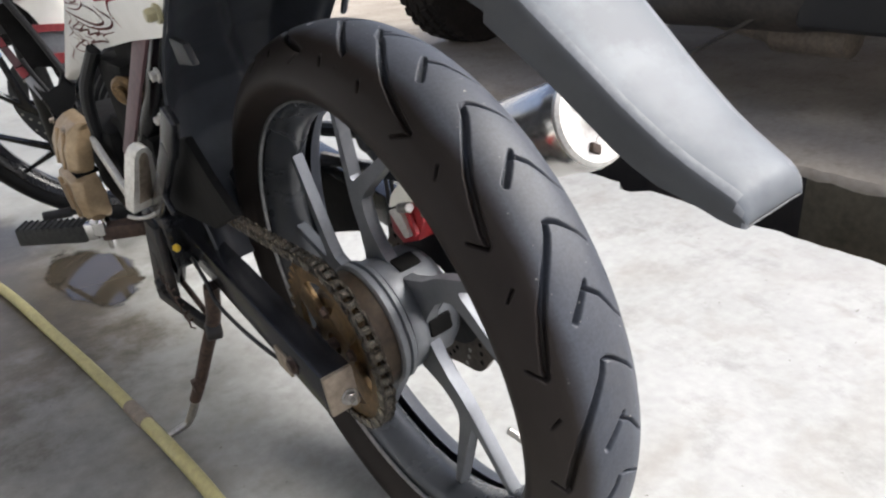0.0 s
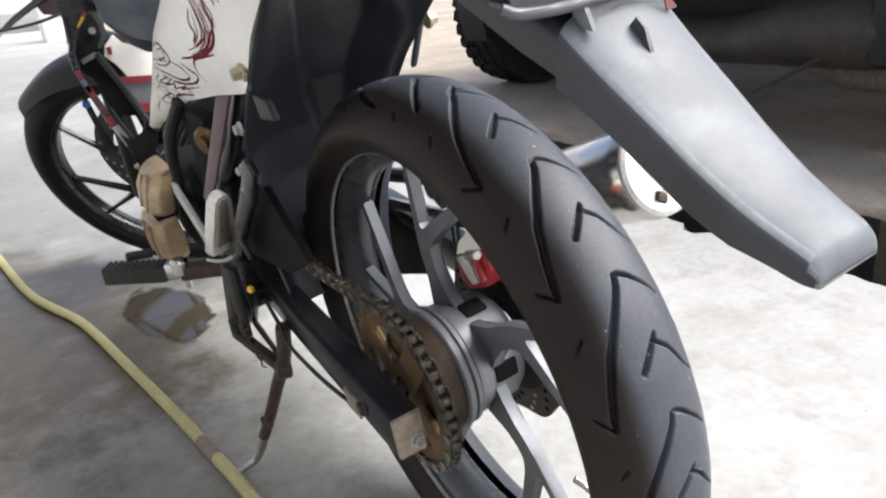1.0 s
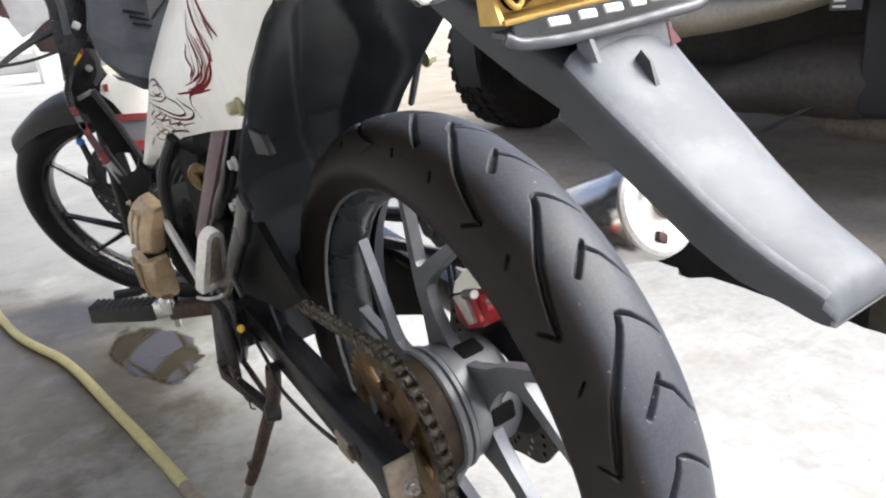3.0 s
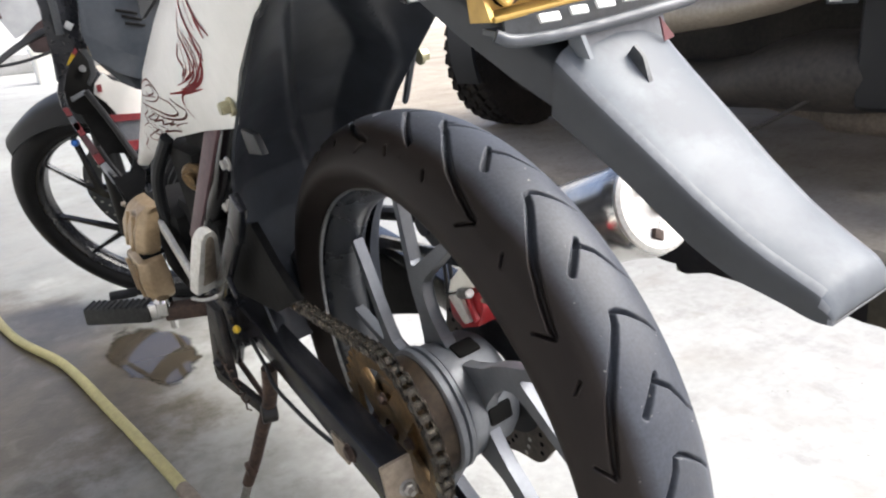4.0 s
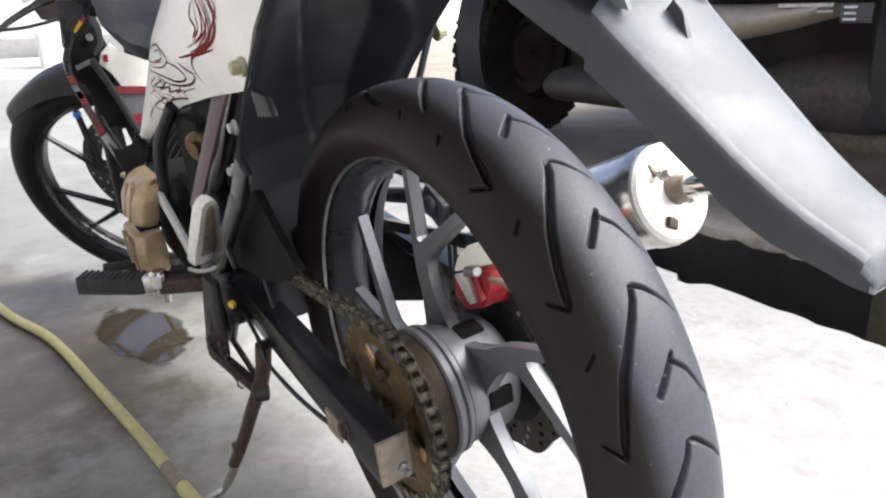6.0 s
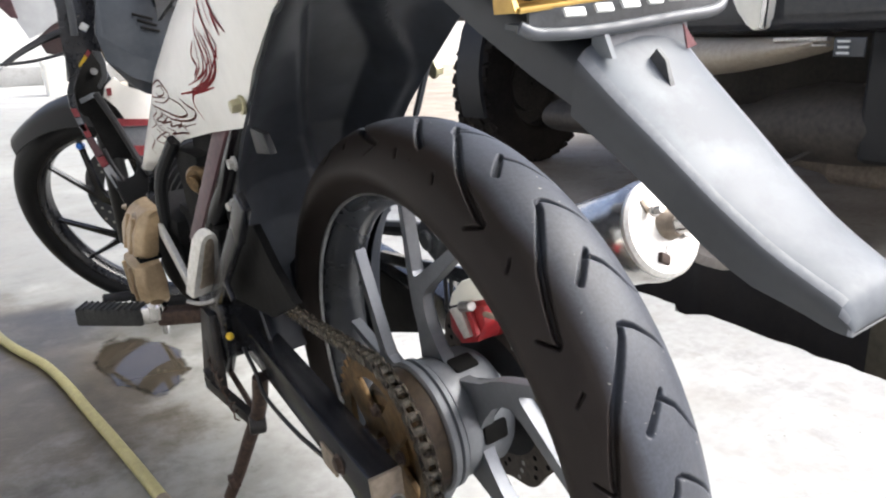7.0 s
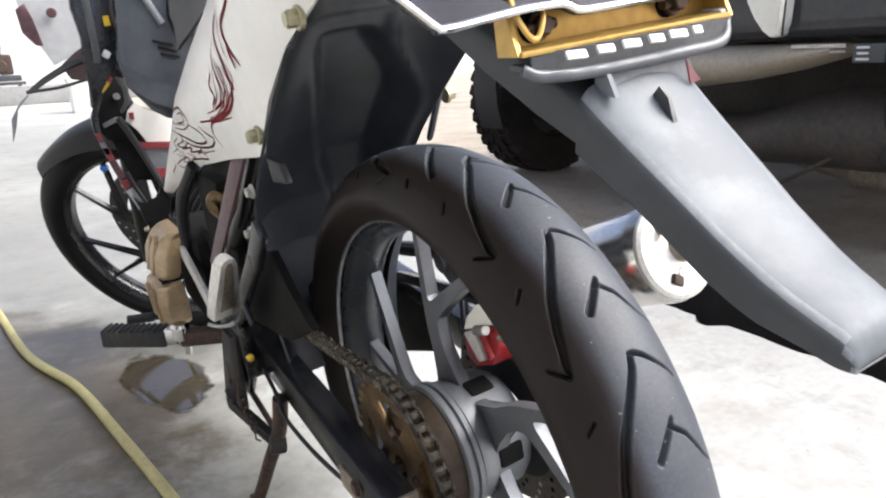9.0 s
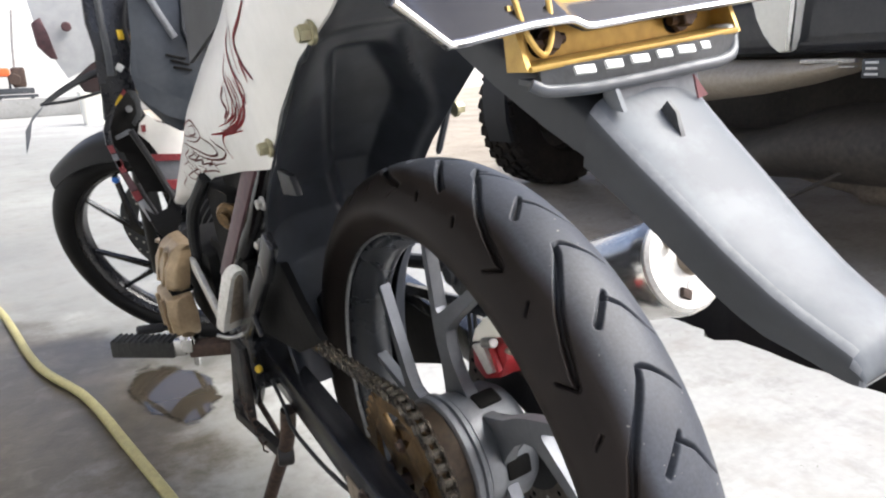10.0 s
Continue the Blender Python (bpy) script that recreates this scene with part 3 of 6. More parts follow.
REAR_SPOKE = [(0.052, -0.025), (0.066, -0.0165), (0.088, -0.0115), (0.110, -0.009), (0.124, -0.0055), (0.2075, 0.0205), (0.2068, 0.0304), (0.143, 0.0102), (0.1375, 0.0112), (0.1370, 0.0175), (0.1685, 0.1225),
              (0.1605, 0.1305), (0.1275, 0.031), (0.1190, 0.0165), (0.106, 0.0115), (0.088, 0.0108), (0.066, 0.0165), (0.052, 0.026)]
FRONT_SPOKE = [(0.036, -0.012), (0.060, -0.0085), (0.092, -0.0075), (0.213, 0.019), (0.2115, 0.0265), (0.108, 0.0075), (0.110, 0.014), (0.172, 0.124), (0.165, 0.131), (0.102, 0.0225), (0.088, 0.012), (0.060, 0.010), (0.036, 0.014)]


def wheel_body(parent, R_rim, half, outline, deep, spoke_x, mat, start, label, right=None, inset=0.022, spoke_mat=None):
    """Cast wheel: a rim and five Y-shaped spokes, each from one outline in the wheel's plane."""
    k = inset / 0.022
    prof = [(R_rim, -half), (R_rim - 0.0012, -half + 0.003), (R_rim - 0.006 * k, -half + 0.0045), (R_rim - 0.009 * k, -half + 0.010), (R_rim - 0.016 * k, -0.008), (R_rim - 0.016 * k, 0.008),
            (R_rim - 0.009 * k, half - 0.010), (R_rim - 0.006 * k, half - 0.0045), (R_rim - 0.0012, half - 0.003), (R_rim, half),
            (R_rim - 0.004 * k, half - 0.0005), (R_rim - 0.009 * k, half - 0.003), (R_rim - 0.0125 * k, half - 0.009), (R_rim - 0.020 * k, 0.011), (R_rim - inset, 0.0), (R_rim - 0.020 * k, -0.011),
            (R_rim - 0.0125 * k, -half + 0.009), (R_rim - 0.009 * k, -half + 0.003), (R_rim - 0.004 * k, -half + 0.0005)]
    prof = [(r, x * (right or half) / half if x > 0 else x) for r, x in prof]
    rim = part("rim", lathe(prof, seg=96), mat, parent, label)
    for j in range(5):
        a = radians(start + 72 * j)
        pts = [(u * math.cos(a) - v * math.sin(a), u * math.sin(a) + v * math.cos(a)) for u, v in outline]
        leg = side_plate(pts, spoke_x, deep, 0.0)
        bmesh.ops.bevel(leg, geom=[e for e in leg.edges if abs(e.verts[0].co.x - e.verts[1].co.x) < 1e-6], offset=0.0016, segments=2, affect='EDGES', profile=0.6)
        part("spoke", leg, spoke_mat or mat, rim, angle=25)
    return rim


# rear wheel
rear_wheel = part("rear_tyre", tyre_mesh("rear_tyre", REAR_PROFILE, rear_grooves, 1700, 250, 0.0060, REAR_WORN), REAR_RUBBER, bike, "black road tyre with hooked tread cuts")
rear_wheel.location.x = -0.008
part("rim_line", lathe([(0.2268, -0.0318), (0.2262, -0.0340), (0.2246, -0.0334), (0.2244, -0.0300)], seg=96), RIM_EDGE, rear_wheel, "thin worn bright line along the rim")
rear_rim = wheel_body(bike, 0.2250, 0.0300, REAR_SPOKE, 0.0125, -0.0055, SHADED_RIM, 0.0, "grey cast alloy rim with Y-shaped spokes", right=0.020, inset=0.017, spoke_mat=ALLOY)
rear_rim.location.x = -0.006
hub = part("hub", lathe([(0.010, -0.030), (0.0575, -0.030), (0.0600, -0.027), (0.0600, -0.016), (0.0585, -0.013), (0.0585, 0.020), (0.052, 0.030), (0.034, 0.034), (0.010, 0.034)], seg=72), HUB_ALLOY, bike, "grey cast hub with dark pockets")
part("sprocket_drum", lathe([(0.010, -0.0745), (0.049, -0.0745), (0.054, -0.071), (0.0575, -0.064), (0.0605, -0.050), (0.0608, -0.0465), (0.010, -0.0465)], seg=72), GREASY, hub, "brown greasy sprocket drum")
part("drive_flange", lathe([(0.010, -0.0463), (0.0622, -0.0463), (0.0645, -0.044), (0.0645, -0.0385), (0.0612, -0.0375), (0.0612, -0.0355), (0.0640, -0.0345), (0.0640, -0.0305), (0.061, -0.0285), (0.010, -0.0285)], seg=72), HUB_ALLOY, hub, "ringed grey flange", angle=25)
for k in range(5):
    a = 104.5 + 72 * k
    c = polar(0.0570, a, 0.003)
    part("hub_pocket", box((0, 0, 0), (0.026, 0.020, 0.0075), 0.0036, Matrix.Translation(c) @ Matrix.Rotation(radians(a - 90), 4, 'X')), DARK_HOLE, hub, "dark oval pocket")
part("valve_stem", join(cyl(polar(0.205, 201, 0.0), polar(0.174, 199.5, -0.008), 0.0028, 12), cyl(polar(0.180, 200, -0.005), polar(0.170, 199, -0.010), 0.0036, 12, 0.001)), STEEL, bike)

# sprocket and chain
SPR_X, SPR_R = -0.0800, 0.0850
TEETH = 42
prof = []
for k in range(TEETH):
    for f, r in ((-0.34, SPR_R - 0.0055), (-0.12, SPR_R + 0.0035), (0.12, SPR_R + 0.0035), (0.34, SPR_R - 0.0055)):
        a = 2 * math.pi * (k + f) / TEETH
        prof.append((r * math.cos(a), r * math.sin(a)))


def ring_plate(outer, inner, x, thick):
    rows = [[(x, u, v) for u, v in outer], [(x + thick, u, v) for u, v in outer], [(x + thick, u, v) for u, v in inner], [(x, u, v) for u, v in inner]]
    return rings([[r[i] for r in rows] for i in range(len(outer))], closed_path=True)


n = len(prof)
inner = [(0.065 * math.cos(math.atan2(v, u)), 0.065 * math.sin(math.atan2(v, u))) for u, v in prof]
bm = ring_plate(prof, inner, SPR_X - 0.003, 0.006)
sprocket = part("sprocket", bm, BRASS, bike, "greasy brass-coloured rear sprocket", angle=30)
part("sprocket_carrier", lathe([(0.012, SPR_X - 0.0025), (0.036, SPR_X - 0.0025), (0.036, SPR_X + 0.004), (0.046, -0.0742), (0.012, -0.0742)], seg=48), BRASS, sprocket)
for k in range(4):
    a = 40 + 90 * k
    part("sprocket_arm", bar(polar(0.030, a, SPR_X), polar(0.067, a, SPR_X), 0.034, 0.0055, 0.001), BRASS, sprocket)
    part("sprocket_bolt", hexbolt(polar(0.034, a + 45, SPR_X - 0.001), (-1, 0, 0), 0.005, 0.006), RUST, sprocket)
part("rear_axle", join(cyl((-0.132, 0, 0), (0.135, 0, 0), 0.0060, 16), hexbolt((-0.126, 0.002, -0.002), (-1, 0, 0), 0.0075, 0.005)), RUST, bike)

FRONT_Y, FRONT_Z, FRONT_R = 0.455, 0.025, 0.030


def chain_path(s):
    """Point and direction at the length s along the belt round both sprockets (x is fixed)."""
    d = math.hypot(FRONT_Y, FRONT_Z)
    tilt = math.atan2(FRONT_Z, FRONT_Y)
    off = math.asin((SPR_R - FRONT_R) / d)
    run = math.sqrt(d * d - (SPR_R - FRONT_R) ** 2)
    a_top, a_bot = tilt + math.pi / 2 - off, tilt - math.pi / 2 + off
    big = SPR_R * (2 * math.pi - (a_top - a_bot))
    small = FRONT_R * (a_top - a_bot)
    s %= big + small + 2 * run
    if s < big:
        a = a_top + s / SPR_R
        return Vector((0, SPR_R * math.cos(a), SPR_R * math.sin(a))), a + math.pi / 2
    s -= big
    if s < run:
        p = Vector((0, SPR_R * math.cos(a_bot), SPR_R * math.sin(a_bot)))
        h = a_bot + math.pi / 2
        return p + s * Vector((0, math.cos(h), math.sin(h))) - Vector((0, 0, 0.010 * math.sin(math.pi * s / run))), h
    s -= run
    if s < small:
        a = a_bot + s / FRONT_R
        return Vector((0, FRONT_Y + FRONT_R * math.cos(a), FRONT_Z + FRONT_R * math.sin(a))), a + math.pi / 2
    s -= small
    h = a_top + math.pi / 2
    p = Vector((0, FRONT_Y + FRONT_R * math.cos(a_top), FRONT_Z + FRONT_R * math.sin(a_top)))
    return p + s * Vector((0, math.cos(h), math.sin(h))) - Vector((0, 0, 0.004 * math.sin(math.pi * s / run))), h


def chain_link(half):
    """A link: two waisted side plates and its two pins or rollers."""
    out = []
    ring = [(-0.0119, -0.002), (-0.0095, -0.0052), (-0.0055, -0.0055), (0, -0.0043), (0.0055, -0.0055), (0.0095, -0.0052), (0.0119, -0.002),
            (0.0119, 0.002), (0.0095, 0.0052), (0.0055, 0.0055), (0, 0.0043), (-0.0055, 0.0055), (-0.0095, 0.0052), (-0.0119, 0.002)]
    for x in (-half, half - 0.0016):
        out.append(side_plate(ring, x, 0.0016))
    out.append(cyl((-half - 0.0004, -0.00635, 0), (half + 0.0004, -0.00635, 0), 0.0046, 10))
    bm = join(*out)
    me = bpy.data.meshes.new("chain_link")
    bmesh.ops.recalc_face_normals(bm, faces=bm.faces)
    bm.to_mesh(me)
    bm.free()
    me.materials.append(CHAIN)
    me.materials.append(ROLLER)
    for f in me.polygons:
        f.material_index = int(f.index >= 32)
    return me


chain = part("chain", cyl((SPR_X - 0.0068, -0.080, 0.0302), (SPR_X + 0.0068, -0.080, 0.0302), 0.0018, 8), CHAIN, bike, "oily steel drive chain")
LINKS = [chain_link(0.0066), chain_link(0.0050)]
total = 0.0
while True:
    p, h = chain_path(total)
    q, _ = chain_path(total + 0.0127)
    d = q - p
    ob = part("chain_link", LINKS[int(round(total / 0.0127)) % 2], CHAIN, chain)
    ob.matrix_local = Matrix.Translation(Vector((SPR_X, 0, 0)) + (p + q) / 2) @ Matrix.Rotation(math.atan2(d.z, d.y), 4, 'X')
    total += 0.0127
    if total > 2.0 or (total > 0.6 and (chain_path(total)[0] - chain_path(0)[0]).length < 0.009):
        break

# swingarm
swing = part("swingarm", bar((-0.0965, 0.40, 0.008), (-0.114, -0.066, 0.001), 0.043, 0.030, 0.003), BLACK_PAINT, bike, "black box-section swingarm")
part("arm_end_cap", box((-0.114, -0.0675, 0.001), (0.029, 0.005, 0.042), 0.0015), STEEL_BROWN, swing, "worn brown end plate")
part("adjuster_bolt", join(cyl((-0.109, -0.066, -0.008), (-0.109, -0.080, -0.009), 0.0028, 12), hexbolt((-0.109, -0.069, -0.008), (0, -1, 0), 0.006, 0.006)), STEEL, swing)
part("adjuster_plate", box((-0.1262, 0.030, -0.012), (0.003, 0.030, 0.024), 0.001), STEEL_BROWN, swing)
part("swingarm", bar((0.111, 0.40, 0.028), (0.111, -0.064, -0.008), 0.048, 0.030, 0.004), BLACK_PAINT, bike)
part("pivot_tube", cyl((-0.13, 0.40, 0.012), (0.13, 0.40, 0.012), 0.022, 20, 0.002), BLACK_PAINT, bike)
part("rod", tube([(-0.118, 0.31, -0.005), (-0.124, 0.248, -0.014), (-0.126, 0.2234, -0.0315), (-0.126, 0.146, -0.0325), (-0.125, 0.0756, -0.0255), (-0.122, 0.03, -0.020)], 0.0025, 8, 8), BLACK_PLASTIC, swing, "thin black cable under the arm")

part("arm_cover", side_plate([(0.457, 0.015), (0.337, 0.028), (0.278, 0.021), (0.21, 0.021), (0.229, -0.033), (0.34, -0.072), (0.48, -0.125)], 0.095, 0.010, 0.002), GRIME_SHADE, bike, "grimy black arm on the far side of the wheel")

# brake disc and caliper
DISC_X, DISC_R = 0.0475, 0.0967


def wavy_disc():
    outer = [((DISC_R + 0.0025 * math.cos(9 * a)) * math.cos(a), (DISC_R + 0.0025 * math.cos(9 * a)) * math.sin(a)) for a in (2 * math.pi * k / 144 for k in range(144))]
    inner = [(0.066 * math.cos(a), 0.066 * math.sin(a)) for a in (2 * math.pi * k / 144 for k in range(144))]
    return ring_plate(outer, inner, DISC_X - 0.002, 0.004)


disc = part("brake_disc", wavy_disc(), DISC_STEEL, bike, "drilled steel brake disc")
part("disc_carrier", lathe([(0.03, DISC_X - 0.004), (0.046, DISC_X - 0.004), (0.068, DISC_X - 0.0015), (0.068, DISC_X + 0.0015), (0.03, DISC_X + 0.002)], seg=48), BLACK_PLASTIC, disc)
for k in range(18):
    for r, o in ((0.074, 0), (0.082, 6), (0.090, 12)):
        a = 20 * k + o
        part("disc_hole", cyl(polar(r, a, DISC_X - 0.0024), polar(r, a, DISC_X + 0.0024), 0.0027, 8), DARK_HOLE if k % 3 else FLOOR_SEEN, disc)
caliper = part("caliper", join(side_plate([(0.0196, 0.0935), (0.0204, 0.0732), (0.0026, 0.0646), (-0.0269, 0.0775), (-0.0413, 0.1011), (-0.0438, 0.1200), (-0.0095, 0.1102)], 0.014, 0.026, 0.005), box((0.044, -0.006, 0.088), (0.024, 0.040, 0.030), 0.008)), BRIGHT_RED, bike, "red brake caliper with a pale bracket")
part("caliper_bracket", side_plate([(0.0142, 0.1018), (0.0056, 0.1184), (-0.0137, 0.1360), (-0.0393, 0.1473), (-0.0638, 0.1390), (-0.0464, 0.1273), (-0.0147, 0.1143)], 0.012, 0.022, 0.002), CREAM, caliper, "bright caliper bracket")
part("caliper_clip", side_plate([(0.0084, 0.1023), (-0.0114, 0.1108), (-0.0254, 0.0853), (-0.0136, 0.0786)], 0.008, 0.005, 0.0015), SILVER, caliper, "pale metal finger")
part("caliper_rib", side_plate([(-0.0200, 0.1120), (-0.0270, 0.1140), (-0.0350, 0.0900), (-0.0290, 0.0850)], 0.009, 0.005, 0.0015), BRIGHT_RED, caliper)
part("caliper_pin", cyl((0.008, -0.0160, 0.1130), (0.008, -0.0340, 0.1190), 0.0050, 12, 0.001), STEEL, caliper)
part("brake_hose", tube([(0.014, -0.0445, 0.1125), (0.014, -0.0689, 0.1148), (0.014, -0.0906, 0.1016), (0.016, -0.1090, 0.0934)], 0.0028, 8, 6), STEEL_BROWN, caliper)
part("brake_bracket", join(side_plate([(0.10, 0.135), (0.135, 0.155), (0.150, 0.125), (0.115, 0.105)], 0.060, 0.02, 0.004), cyl((0.055, 0.125, 0.13), (0.085, 0.125, 0.13), 0.012, 16, 0.002)), DARK_GREY_PLASTIC, bike, "dark bracket behind the wheel")
part("brake_pipe", tube([(0.09, 0.30, 0.10), (0.085, 0.16, 0.125), (0.075, 0.03, 0.135), (0.06, -0.02, 0.13)], 0.010, 10, 8), BLACK_PLASTIC, bike, "thick black hose behind the wheel")
for d in (0, 0.012):
    part("cable", tube([(0.07, 0.10 + d, 0.17), (0.072, 0.105 + d, 0.10), (0.075, 0.115 + d, 0.04)], 0.0025, 8, 6), BLACK_PLASTIC, bike)
part("torque_arm", bar((0.06, 0.0, 0.115), (0.085, 0.30, 0.060), 0.016, 0.008, 0.002), BLACK_PAINT, bike)

# muffler
MD = Vector((-0.01, 0.92, -0.39)).normalized()
MC = Vector((0.2025, -0.079, 0.1485))
muffler = part("muffler", tube_profile([(MC + MD * 0.004, 0.0475), (MC + MD * 0.012, 0.0505), (MC + MD * 0.020, 0.0505), (MC + MD * 0.022, 0.049), (MC + MD * 0.26, 0.049), (MC + MD * 0.30, 0.030), (MC + MD * 0.42, 0.016)], 48), MUFFLER_STEEL, bike, "dull round steel muffler")
part("end_cap", tube_profile([(MC + MD * 0.012, 0.048), (MC + MD * 0.001, 0.0478), (MC - MD * 0.002, 0.044), (MC - MD * 0.002, 0.012)], 48), SILVER, muffler, "bright muffler end plate")
part("outlet_pipe", rings([[q + (Vector((1, 0, 0)) * math.cos(a) + MD.cross(Vector((1, 0, 0))) * math.sin(a)) * r for a in (2 * math.pi * k / 24 for k in range(24))] for q, r in
     ((MC + Vector((0.006, 0, 0.002)), 0.0115), (MC + Vector((0.008, -0.012, 0.006)), 0.011), (MC + Vector((0.011, -0.040, 0.014)), 0.0105), (MC + Vector((0.011, -0.040, 0.014)), 0.009), (MC + Vector((0.008, -0.012, 0.006)), 0.009))], caps=False), CHROME, muffler)
part("pipe_collar", tube_profile([(MC + Vector((0.004, 0.004, 0.002)), 0.0155), (MC + Vector((0.006, -0.004, 0.002)), 0.0145), (MC + Vector((0.0075, -0.012, 0.005)), 0.012)], 24), STEEL_BROWN, muffler, "brown scorched collar")
part("clamp", box(MC + Vector((-0.014, -0.013, -0.024)), (0.014, 0.006, 0.010), 0.002, Matrix.Rotation(radians(35), 4, 'Y') @ Matrix.Rotation(radians(-23), 4, 'X')), RUST, muffler)
part("clamp", box(MC + Vector((-0.016, 0.008, 0.024)), (0.006, 0.005, 0.014), 0.002, Matrix.Rotation(radians(-15), 4, 'Y') @ Matrix.Rotation(radians(-23), 4, 'X')), STEEL_BROWN, muffler)
for dx, dz, r in ((-0.004, -0.024, 0.006), (0.020, -0.012, 0.0055), (-0.014, 0.020, 0.004)):
    part("end_bolt", hexbolt(MC + Vector((dx, 0, dz)), -MD, r, 0.012), STEEL, muffler)

# rear fender flap
def fender_loft(stations, thick=0.004, lip=0.006, dome=0.0):
    """A channel: a slightly crowned top, rounded ridges and flared skirts; rows of y, z, half width of the top, skirt depth."""
    rows = []
    for station in stations:
        y, z, w, skirt = station[:4]
        cx = station[4] if len(station) > 4 else 0.0
        f = lip * min(1, skirt / 0.03)
        g = min(1, skirt / 0.014)
        half = [(w + f, -skirt), (w + f * 0.55, -skirt * 0.5 - 0.002 * g), (w + 0.002 * g, -0.006 * g), (w - 0.001, -0.0022 * g), (w - 0.006, 0.0), (w * 0.45, 0.0016 * g)]
        rise = dome * max(0.0, min(1.0, (y + 0.300) / 0.064)) ** 1.5
        half = [(a, b + rise * max(0.0, 1 - (a / w) ** 2)) for a, b in half]
        out = [(-a, b) for a, b in half] + [(0, 0.002 * g + rise)] + half[::-1]
        th = min(thick, skirt * 0.22)
        inn = [(x * (1 - th / w), v - (th if k not in (0, len(out) - 1) else 0)) for k, (x, v) in reversed(list(enumerate(out)))]
        if len(station) > 5:      # the closed tip
            inn = [(x, -skirt + 0.0001) for x, v in inn]
        rows.append([(cx + x, y, z + v) for x, v in out + inn])
    return rings(rows)


def paint_skirt_shade(ob, mats):
    """Sun-bleached top; side shade is put into the colour by face direction."""
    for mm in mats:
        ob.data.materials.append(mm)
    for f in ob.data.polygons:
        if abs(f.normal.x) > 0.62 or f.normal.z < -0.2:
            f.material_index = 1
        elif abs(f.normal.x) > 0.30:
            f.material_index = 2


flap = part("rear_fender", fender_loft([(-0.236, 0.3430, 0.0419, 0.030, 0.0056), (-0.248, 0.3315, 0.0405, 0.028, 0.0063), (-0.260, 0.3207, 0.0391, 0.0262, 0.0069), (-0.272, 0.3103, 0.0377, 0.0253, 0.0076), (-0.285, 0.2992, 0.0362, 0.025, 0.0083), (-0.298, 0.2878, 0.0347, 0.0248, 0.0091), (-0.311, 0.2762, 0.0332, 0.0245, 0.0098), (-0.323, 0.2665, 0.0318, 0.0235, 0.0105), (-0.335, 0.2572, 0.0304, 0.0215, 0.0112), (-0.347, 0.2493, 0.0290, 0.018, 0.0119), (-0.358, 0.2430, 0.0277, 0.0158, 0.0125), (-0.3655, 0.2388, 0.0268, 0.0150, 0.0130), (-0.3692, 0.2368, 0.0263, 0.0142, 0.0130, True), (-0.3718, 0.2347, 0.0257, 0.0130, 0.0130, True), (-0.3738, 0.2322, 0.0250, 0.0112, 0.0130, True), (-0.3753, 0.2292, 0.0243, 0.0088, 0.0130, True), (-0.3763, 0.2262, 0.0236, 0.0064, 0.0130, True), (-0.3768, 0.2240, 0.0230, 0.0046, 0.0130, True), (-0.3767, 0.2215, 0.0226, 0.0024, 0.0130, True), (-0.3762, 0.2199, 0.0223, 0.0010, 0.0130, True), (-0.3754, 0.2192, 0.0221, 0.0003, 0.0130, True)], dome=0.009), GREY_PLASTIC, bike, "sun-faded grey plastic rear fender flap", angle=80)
paint_skirt_shade(flap, (SKIRT_PLASTIC, MID_GREY_PLASTIC))
fin = rings([[(0.0026, -0.2490, 0.335), (0.0066, -0.2490, 0.335), (0.0066, -0.2670, 0.314), (0.0026, -0.2670, 0.314)], [(0.0036, -0.2550, 0.3415), (0.0058, -0.2550, 0.3415), (0.0058, -0.2610, 0.3355), (0.0036, -0.2610, 0.3355)]])
part("fin", fin, DARK_GREY_PLASTIC, flap, "small upright fin")
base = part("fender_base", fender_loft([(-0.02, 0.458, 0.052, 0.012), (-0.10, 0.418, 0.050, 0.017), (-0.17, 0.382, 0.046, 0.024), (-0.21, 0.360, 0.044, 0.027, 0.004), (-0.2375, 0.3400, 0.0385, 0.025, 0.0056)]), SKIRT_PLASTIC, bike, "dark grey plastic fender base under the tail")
paint_skirt_shade(base, (SKIRT_PLASTIC, SKIRT_PLASTIC))
part("fender_neck", bent_sheet(14, 8, lambda u, v: (-0.022 + 0.066 * u, -0.2395 - 0.0045 * v, 0.3575 - 0.026 * v), 0.004), MID_GREY_PLASTIC, base, "grey neck between tray and flap")
part("neck_rib", rings([[(-0.0245, -0.236, 0.3560), (-0.0215, -0.236, 0.3560), (-0.0215, -0.244, 0.3560), (-0.0245, -0.244, 0.3560)], [(-0.0245, -0.236, 0.3420), (-0.0215, -0.236, 0.3420), (-0.0215, -0.251, 0.3400), (-0.0245, -0.251, 0.3400)]]), GREY_PLASTIC, base)
part("red_tape", plate([(0.033, 0.351), (0.044, 0.338), (0.036, 0.337)], lambda u, v, w: (u, -0.2470 - w, v), 0.0012), FADED_RED, base)

